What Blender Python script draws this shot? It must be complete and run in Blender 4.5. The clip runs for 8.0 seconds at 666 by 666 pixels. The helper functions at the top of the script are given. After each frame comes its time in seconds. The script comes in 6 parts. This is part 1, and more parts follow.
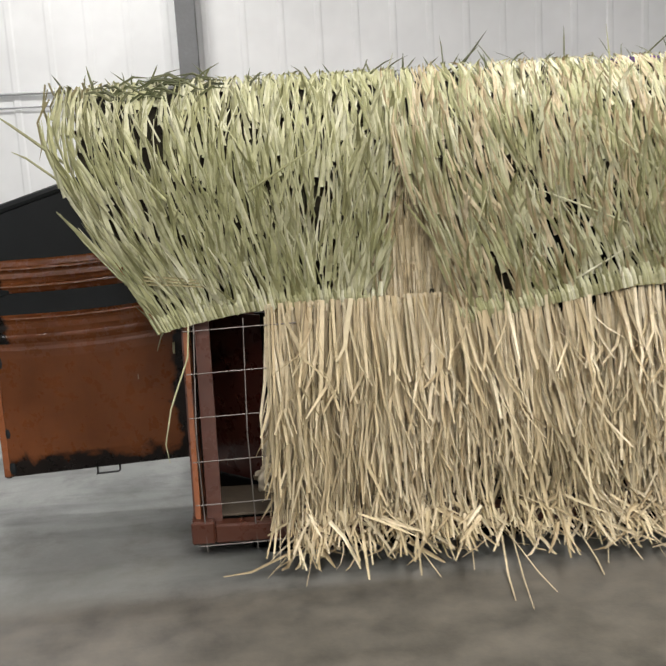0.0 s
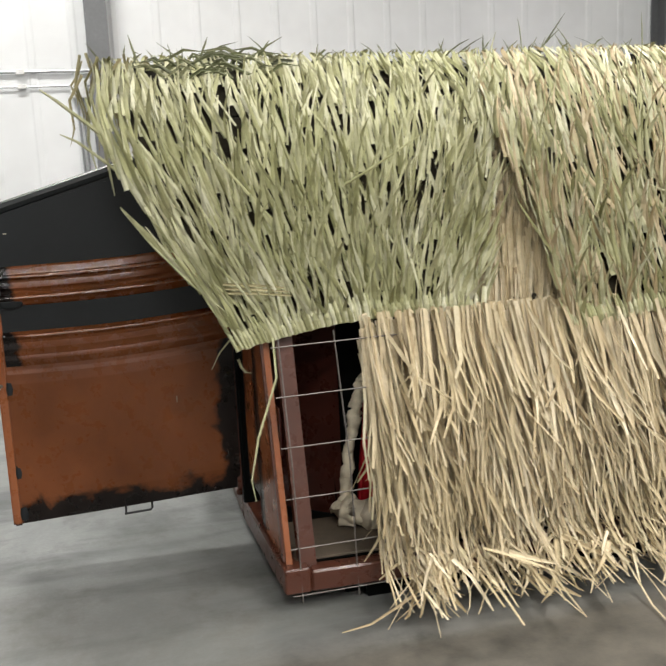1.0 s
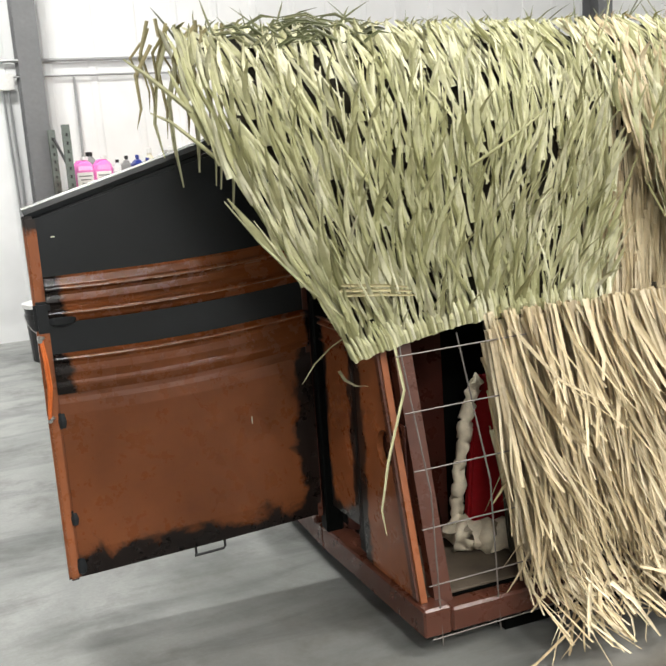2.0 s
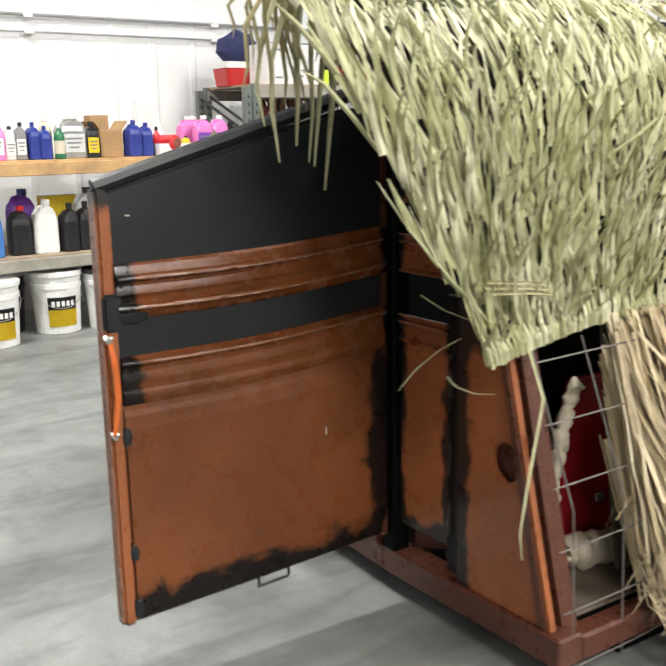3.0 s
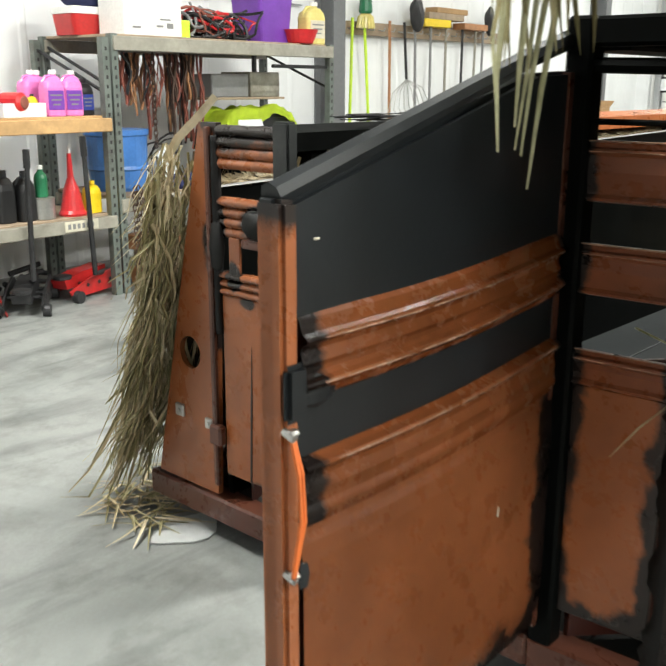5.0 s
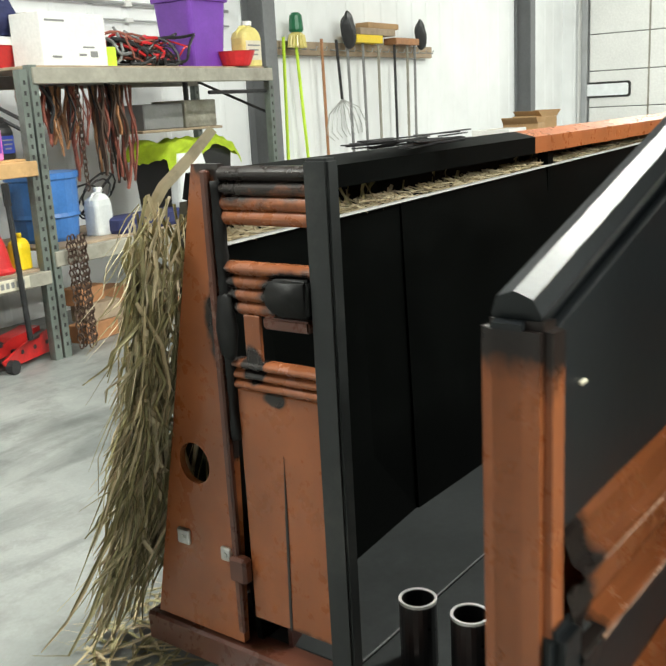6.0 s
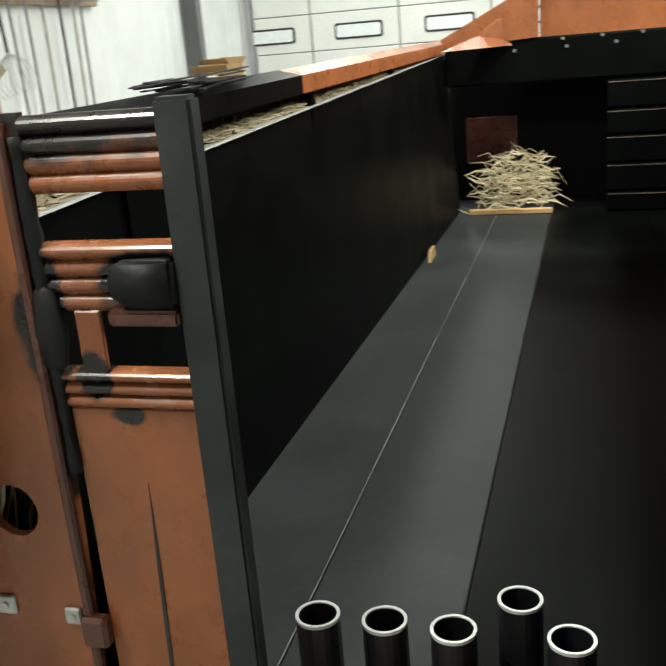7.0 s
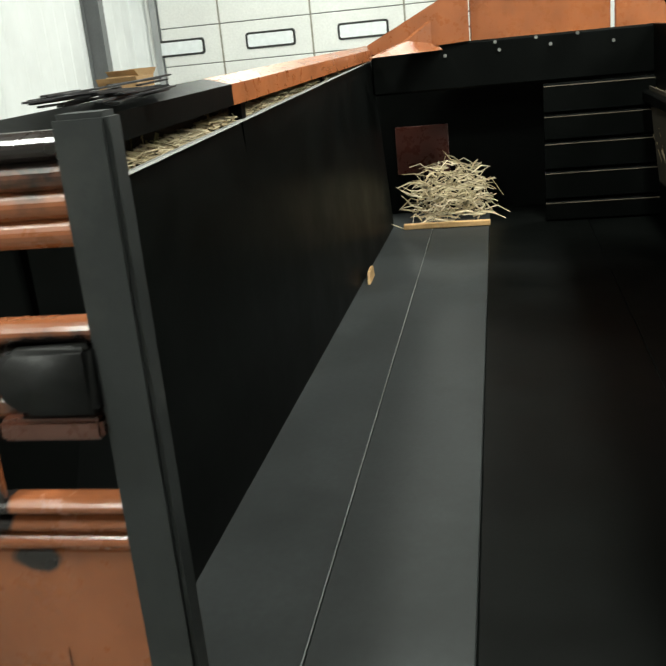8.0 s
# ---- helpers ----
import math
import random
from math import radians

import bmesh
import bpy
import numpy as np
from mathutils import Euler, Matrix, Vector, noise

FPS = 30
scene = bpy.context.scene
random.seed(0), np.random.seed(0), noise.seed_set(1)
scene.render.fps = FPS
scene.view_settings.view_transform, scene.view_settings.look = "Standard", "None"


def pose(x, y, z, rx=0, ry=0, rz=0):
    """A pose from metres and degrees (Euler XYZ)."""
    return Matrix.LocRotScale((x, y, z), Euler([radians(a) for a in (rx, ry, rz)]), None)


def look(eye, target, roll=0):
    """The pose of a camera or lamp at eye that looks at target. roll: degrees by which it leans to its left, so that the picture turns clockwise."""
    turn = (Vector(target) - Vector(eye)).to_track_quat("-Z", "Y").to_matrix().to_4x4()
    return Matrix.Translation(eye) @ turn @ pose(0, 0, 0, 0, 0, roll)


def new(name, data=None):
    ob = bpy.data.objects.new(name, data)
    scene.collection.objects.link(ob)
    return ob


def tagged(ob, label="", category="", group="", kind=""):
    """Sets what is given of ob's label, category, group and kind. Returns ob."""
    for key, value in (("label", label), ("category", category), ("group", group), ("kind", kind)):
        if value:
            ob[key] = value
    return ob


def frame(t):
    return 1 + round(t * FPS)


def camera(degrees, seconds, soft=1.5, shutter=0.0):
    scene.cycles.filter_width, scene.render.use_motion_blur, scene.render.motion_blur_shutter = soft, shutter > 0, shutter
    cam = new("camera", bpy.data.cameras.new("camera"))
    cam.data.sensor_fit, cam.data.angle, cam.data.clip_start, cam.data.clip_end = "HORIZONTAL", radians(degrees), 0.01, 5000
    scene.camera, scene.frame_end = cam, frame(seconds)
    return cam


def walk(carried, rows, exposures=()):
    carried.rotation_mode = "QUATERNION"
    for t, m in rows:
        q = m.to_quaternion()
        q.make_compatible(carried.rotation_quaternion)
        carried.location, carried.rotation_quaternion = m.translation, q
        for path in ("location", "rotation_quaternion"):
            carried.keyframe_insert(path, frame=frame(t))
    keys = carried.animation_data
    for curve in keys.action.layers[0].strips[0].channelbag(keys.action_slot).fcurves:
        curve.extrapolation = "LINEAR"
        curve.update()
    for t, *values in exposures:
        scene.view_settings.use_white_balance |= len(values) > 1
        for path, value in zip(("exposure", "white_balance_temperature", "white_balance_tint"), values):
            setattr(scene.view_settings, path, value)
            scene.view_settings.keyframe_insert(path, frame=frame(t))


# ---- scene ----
cam = camera(40.0, 8.0, soft=1.7, shutter=0.35)
PATH = [
    (0, (0.074, 0.054, 1.141), (0.247, 2.017, 0.798), -3.4),
    (0.5, (-0.231, 0.308, 1.174), (0.103, 2.244, 0.799), -3.9),
    (1, (-0.613, 0.534, 1.162), (-0.077, 2.426, 0.795), -2.7),
    (1.5, (-0.894, 0.737, 1.163), (-0.195, 2.567, 0.759), -2.4),
    (1.7, (-0.957, 0.87, 1.157), (-0.247, 2.701, 0.777), -4.2),
    (2.8, (-1.424, 1.438, 1.155), (-0.343, 3.065, 0.725), -0.1),
    (3, (-1.514, 1.602, 1.166), (-0.375, 3.187, 0.728), -1.0),
    (3.5, (-1.673, 1.875, 1.174), (-0.396, 3.35, 0.733), -1.4),
    (4, (-1.81, 2.075, 1.197), (-0.384, 3.391, 0.712), -1.7),
    (4.5, (-1.726, 2.351, 1.199), (-0.274, 3.622, 0.672), -0.5),
    (5, (-1.645, 2.575, 1.19), (-0.149, 3.794, 0.664), 0.2),
    (5.2, (-1.604, 2.716, 1.194), (-0.069, 3.896, 0.691), -0.7),
    (6.3, (-1.277, 3.23, 1.187), (0.355, 4.271, 0.684), -4.0),
    (6.5, (-1.245, 3.317, 1.175), (0.458, 4.209, 0.622), -2.5),
    (7, (-1.206, 3.526, 1.164), (0.641, 3.976, 0.545), -4.9),
    (7.5, (-1.1, 3.626, 1.164), (0.771, 3.954, 0.538), -4.7),
    (8, (-0.872, 3.664, 1.149), (1.011, 3.94, 0.534), -5.7),
]
walk(cam, [(t, look(eye, target, roll)) for t, eye, target, roll in PATH],
     [(0.0, -0.6, 6500, 12), (1.5, -0.2, 6500, 10), (3.0, 0.28, 6500, 10), (4.0, 0.42, 6500, 9), (5.0, 0.55, 6500, 5), (6.5, 0.4, 6500, 0), (8.0, 0.35, 6500, -2)])
rnd = random.Random(7)

# ---------- world and light ----------
world = bpy.data.worlds.new("sky")
scene.world = world
world.use_nodes = True
wn = world.node_tree.nodes
sky = wn.new("ShaderNodeTexSky")
sky.sky_type = 'NISHITA'
sky.sun_disc = False
sky.sun_elevation = radians(35)
world.node_tree.links.new(sky.outputs[0], wn["Background"].inputs[0])
wn["Background"].inputs[1].default_value = 0.08

# ceiling lamps out of view; places and shares set to balance the brightness
LAMP_SPOTS = [(-3.6, -2.6, 0.3), (1.0, -2.6, 1.15), (6.4, -2.6, 0.9), (-1.2, -1.2, 1.1), (1.4, 0.6, 0.85), (5.2, 0.9, 0.8), (9.0, 5.0, 0.7), (-1.1, 5.7, 0.95), (2.2, 2.95, 1.0)]
LAMP_WATTS = 180.0
CEIL = 4.6


# ---------- materials ----------
def ramp(nt, fac, stops):
    r = nt.nodes.new("ShaderNodeValToRGB")
    el = r.color_ramp.elements
    while len(el) < len(stops):
        el.new(0.5)
    for e, (p, c) in zip(el, stops):
        e.position = p
        e.color = (c, c, c, 1) if isinstance(c, (int, float)) else (*c, 1)
    nt.links.new(fac, r.inputs[0])
    return r.outputs[0]


def noise_tex(nt, vec, scale, detail=4.0, rough=0.6, dist=0.0):
    n = nt.nodes.new("ShaderNodeTexNoise")
    n.inputs["Scale"].default_value = scale
    n.inputs["Detail"].default_value = detail
    n.inputs["Roughness"].default_value = rough
    n.inputs["Distortion"].default_value = dist
    nt.links.new(vec, n.inputs["Vector"])
    return n.outputs[0]


def mix(nt, fac, a, b, mode="MIX"):
    m = nt.nodes.new("ShaderNodeMix")
    m.data_type, m.blend_type = "RGBA", mode
    for sock, v in ((m.inputs[0], fac), (m.inputs[6], a), (m.inputs[7], b)):
        if isinstance(v, (int, float)):
            sock.default_value = v
        elif isinstance(v, tuple):
            sock.default_value = (*v, 1)
        else:
            nt.links.new(v, sock)
    return m.outputs[2]


def calc(nt, op, a, b=0.0):
    m = nt.nodes.new("ShaderNodeMath")
    m.operation = op
    for sock, v in ((m.inputs[0], a), (m.inputs[1], b)):
        if isinstance(v, (int, float)):
            sock.default_value = v
        else:
            nt.links.new(v, sock)
    return m.outputs[0]


def start(name, rough, metal=0.0, spec=0.5):
    m = bpy.data.materials.new(name)
    m.use_nodes = True
    nt = m.node_tree
    b = nt.nodes["Principled BSDF"]
    b.inputs["Roughness"].default_value = rough
    b.inputs["Metallic"].default_value = metal
    b.inputs["Specular IOR Level"].default_value = spec
    co = nt.nodes.new("ShaderNodeTexCoord").outputs["Object"]
    return m, nt, b, co


def bump(nt, b, h, strength, dist=0.01):
    n = nt.nodes.new("ShaderNodeBump")
    n.inputs["Strength"].default_value = strength
    n.inputs["Distance"].default_value = dist
    nt.links.new(h, n.inputs["Height"])
    nt.links.new(n.outputs[0], b.inputs["Normal"])


def paint(name, col, rough=0.5, metal=0.0, var=0.15, scale=6.0, fine=60.0, bmp=0.1, spec=0.5, dirt=None):
    """Paint, plastic or metal with coarse and fine variation."""
    m, nt, b, co = start(name, rough, metal, spec)
    n1 = noise_tex(nt, co, scale, 5)
    n2 = noise_tex(nt, co, fine, 3)
    lo = tuple(c * (1 - var) for c in col)
    hi = tuple(min(1, c * (1 + var)) for c in col)
    c = mix(nt, ramp(nt, n1, [(0.3, 0.0), (0.7, 1.0)]), lo, hi)
    c = mix(nt, ramp(nt, n2, [(0.35, 0.25), (0.7, 0.0)]), c, tuple(v * 0.6 for v in col))
    if dirt:
        c = mix(nt, ramp(nt, noise_tex(nt, co, scale * 0.6, 6, 0.7), [(0.52, 0.0), (0.68, 0.75)]), c, dirt)
    nt.links.new(c, b.inputs["Base Color"])
    r = calc(nt, "MULTIPLY_ADD", n1, 0.25)
    nt.nodes[-1].inputs[2].default_value = rough - 0.12
    nt.links.new(r, b.inputs["Roughness"])
    bump(nt, b, n2, bmp, 0.002)
    return m


def straw_mat(name, cols, tint, rough=0.6):
    """Dry blades: a shade for each blade, weathered flecks and broad patches of tint."""
    m, nt, b, co = start(name, rough, 0, 0.35)
    g = nt.nodes.new("ShaderNodeNewGeometry").outputs["Random Per Island"]
    st = [(i / (len(cols) - 1), c) for i, c in enumerate(cols)]
    c = ramp(nt, g, st)
    n = noise_tex(nt, co, 35, 4)
    c = mix(nt, ramp(nt, n, [(0.46, 0.0), (0.74, 0.4)]), c, tuple(v * 0.45 for v in cols[0]))
    n3 = noise_tex(nt, co, 4.0, 3)
    c = mix(nt, ramp(nt, n3, [(0.40, 0.5), (0.62, 0.0)]), c, tint)
    nt.links.new(c, b.inputs["Base Color"])
    bump(nt, b, noise_tex(nt, co, 220, 2), 0.3, 0.001)
    return m


def concrete_mat():
    m, nt, b, co = start("polished concrete", 0.42, 0, 0.4)
    n1 = noise_tex(nt, co, 0.9, 7, 0.65, 0.6)
    n2 = noise_tex(nt, co, 4.5, 6, 0.7)
    n3 = noise_tex(nt, co, 90, 3)
    c = mix(nt, ramp(nt, n1, [(0.32, 0.0), (0.68, 1.0)]), (0.17, 0.185, 0.18), (0.36, 0.375, 0.365))
    c = mix(nt, ramp(nt, n2, [(0.5, 0.0), (0.72, 0.55)]), c, (0.11, 0.11, 0.10))
    c = mix(nt, ramp(nt, n3, [(0.4, 0.2), (0.65, 0.0)]), c, (0.2, 0.19, 0.17))
    # a brownish dirt trail in front of the blind
    sep = nt.nodes.new("ShaderNodeSeparateXYZ")
    nt.links.new(co, sep.inputs[0])
    d = calc(nt, "ADD", sep.outputs[1], calc(nt, "MULTIPLY", n1, 0.9))
    band = ramp(nt, calc(nt, "MULTIPLY", d, 0.2), [(0.56, 0.45), (0.80, 0.0)])
    edge = calc(nt, "ADD", sep.outputs[1], calc(nt, "MULTIPLY", n2, 0.22))
    band = calc(nt, "ADD", band, ramp(nt, calc(nt, "MULTIPLY", edge, 0.2), [(0.512, 0.5), (0.535, 0.0)]))
    stretch = nt.nodes.new("ShaderNodeMapping")
    stretch.inputs["Scale"].default_value = (0.8, 3.2, 1)
    stretch.inputs["Rotation"].default_value = (0, 0, 0.12)
    nt.links.new(co, stretch.inputs[0])
    sm = noise_tex(nt, stretch.outputs[0], 1.6, 6, 0.6, 0.5)
    c = mix(nt, ramp(nt, sm, [(0.48, 0.0), (0.66, 0.6)]), c, (0.085, 0.092, 0.09))
    c = mix(nt, calc(nt, "MULTIPLY", band, 0.95), c, mix(nt, ramp(nt, n2, [(0.35, 0.0), (0.65, 1.0)]), (0.042, 0.037, 0.030), (0.13, 0.115, 0.092)))
    nt.links.new(c, b.inputs["Base Color"])
    nt.links.new(ramp(nt, n2, [(0.3, 0.3), (0.7, 0.55)]), b.inputs["Roughness"])
    bump(nt, b, n3, 0.12, 0.002)
    return m


def rust_paint(name, col, burn, gloss=0.20, spots=()):
    """Brown enamel with scorched black patches. burn: (axis, from, to), fully burnt at from, clean at to;
    spots: (y, z, half width, half height) of scorches left by welding."""
    m, nt, b, co = start(name, 0.36, 0, 0.5)
    n1 = noise_tex(nt, co, 5, 6, 0.65)
    n2 = noise_tex(nt, co, 16, 6, 0.7)
    n4 = noise_tex(nt, co, 70, 3)
    c = mix(nt, ramp(nt, n1, [(0.3, 0.0), (0.72, 1.0)]), tuple(v * 0.72 for v in col), tuple(v * 1.2 for v in col))
    c = mix(nt, ramp(nt, n4, [(0.62, 0.0), (0.8, 0.06)]), c, (col[0] * 1.5, col[1] * 1.7, col[2] * 2.0))
    c = mix(nt, ramp(nt, n2, [(0.62, 0.0), (0.9, 0.05)]), c, (0.06, 0.024, 0.014))
    stretch = nt.nodes.new("ShaderNodeMapping")
    stretch.inputs["Scale"].default_value = (14, 14, 2.2)
    nt.links.new(co, stretch.inputs[0])
    n5 = noise_tex(nt, stretch.outputs[0], 1.0, 4, 0.6)
    c = mix(nt, ramp(nt, n5, [(0.45, 0.0), (0.75, 0.3)]), c, tuple(min(1, v * 1.3) for v in col))
    sep = nt.nodes.new("ShaderNodeSeparateXYZ")
    nt.links.new(co, sep.inputs[0])
    total = None
    for axis, a, z in burn:
        mr = nt.nodes.new("ShaderNodeMapRange")
        mr.inputs[1].default_value, mr.inputs[2].default_value = a, z
        mr.inputs[3].default_value, mr.inputs[4].default_value = 1.0, 0.0
        nt.links.new(sep.outputs["xyz".index(axis)], mr.inputs[0])
        total = mr.outputs[0] if total is None else calc(nt, "MAXIMUM", total, mr.outputs[0])
    for sy, sz, hw, hh in spots:
        away = nt.nodes.new("ShaderNodeVectorMath")
        away.operation = "MULTIPLY_ADD"
        away.inputs[1].default_value = (0, 1 / hw, 1 / hh)
        away.inputs[2].default_value = (0, -sy / hw, -sz / hh)
        nt.links.new(co, away.inputs[0])
        far = nt.nodes.new("ShaderNodeVectorMath")
        far.operation = "LENGTH"
        nt.links.new(away.outputs[0], far.inputs[0])
        mr = nt.nodes.new("ShaderNodeMapRange")
        mr.inputs[1].default_value, mr.inputs[2].default_value = 0.5, 1.4
        mr.inputs[3].default_value, mr.inputs[4].default_value = 1.0, 0.0
        nt.links.new(far.outputs["Value"], mr.inputs[0])
        total = mr.outputs[0] if total is None else calc(nt, "MAXIMUM", total, mr.outputs[0])
    if total is not None:
        f = calc(nt, "ADD", total, calc(nt, "MULTIPLY", calc(nt, "SUBTRACT", noise_tex(nt, co, 9, 5, 0.6, 0.4), 0.5), 1.5))
        fac = ramp(nt, f, [(0.45, 0.0), (0.68, 0.97)])
        c = mix(nt, fac, c, (0.009, 0.009, 0.009))
    nt.links.new(c, b.inputs["Base Color"])
    nt.links.new(ramp(nt, n2, [(0.3, gloss), (0.75, gloss + 0.24)]), b.inputs["Roughness"])
    bump(nt, b, n1, 0.06, 0.004)
    return m


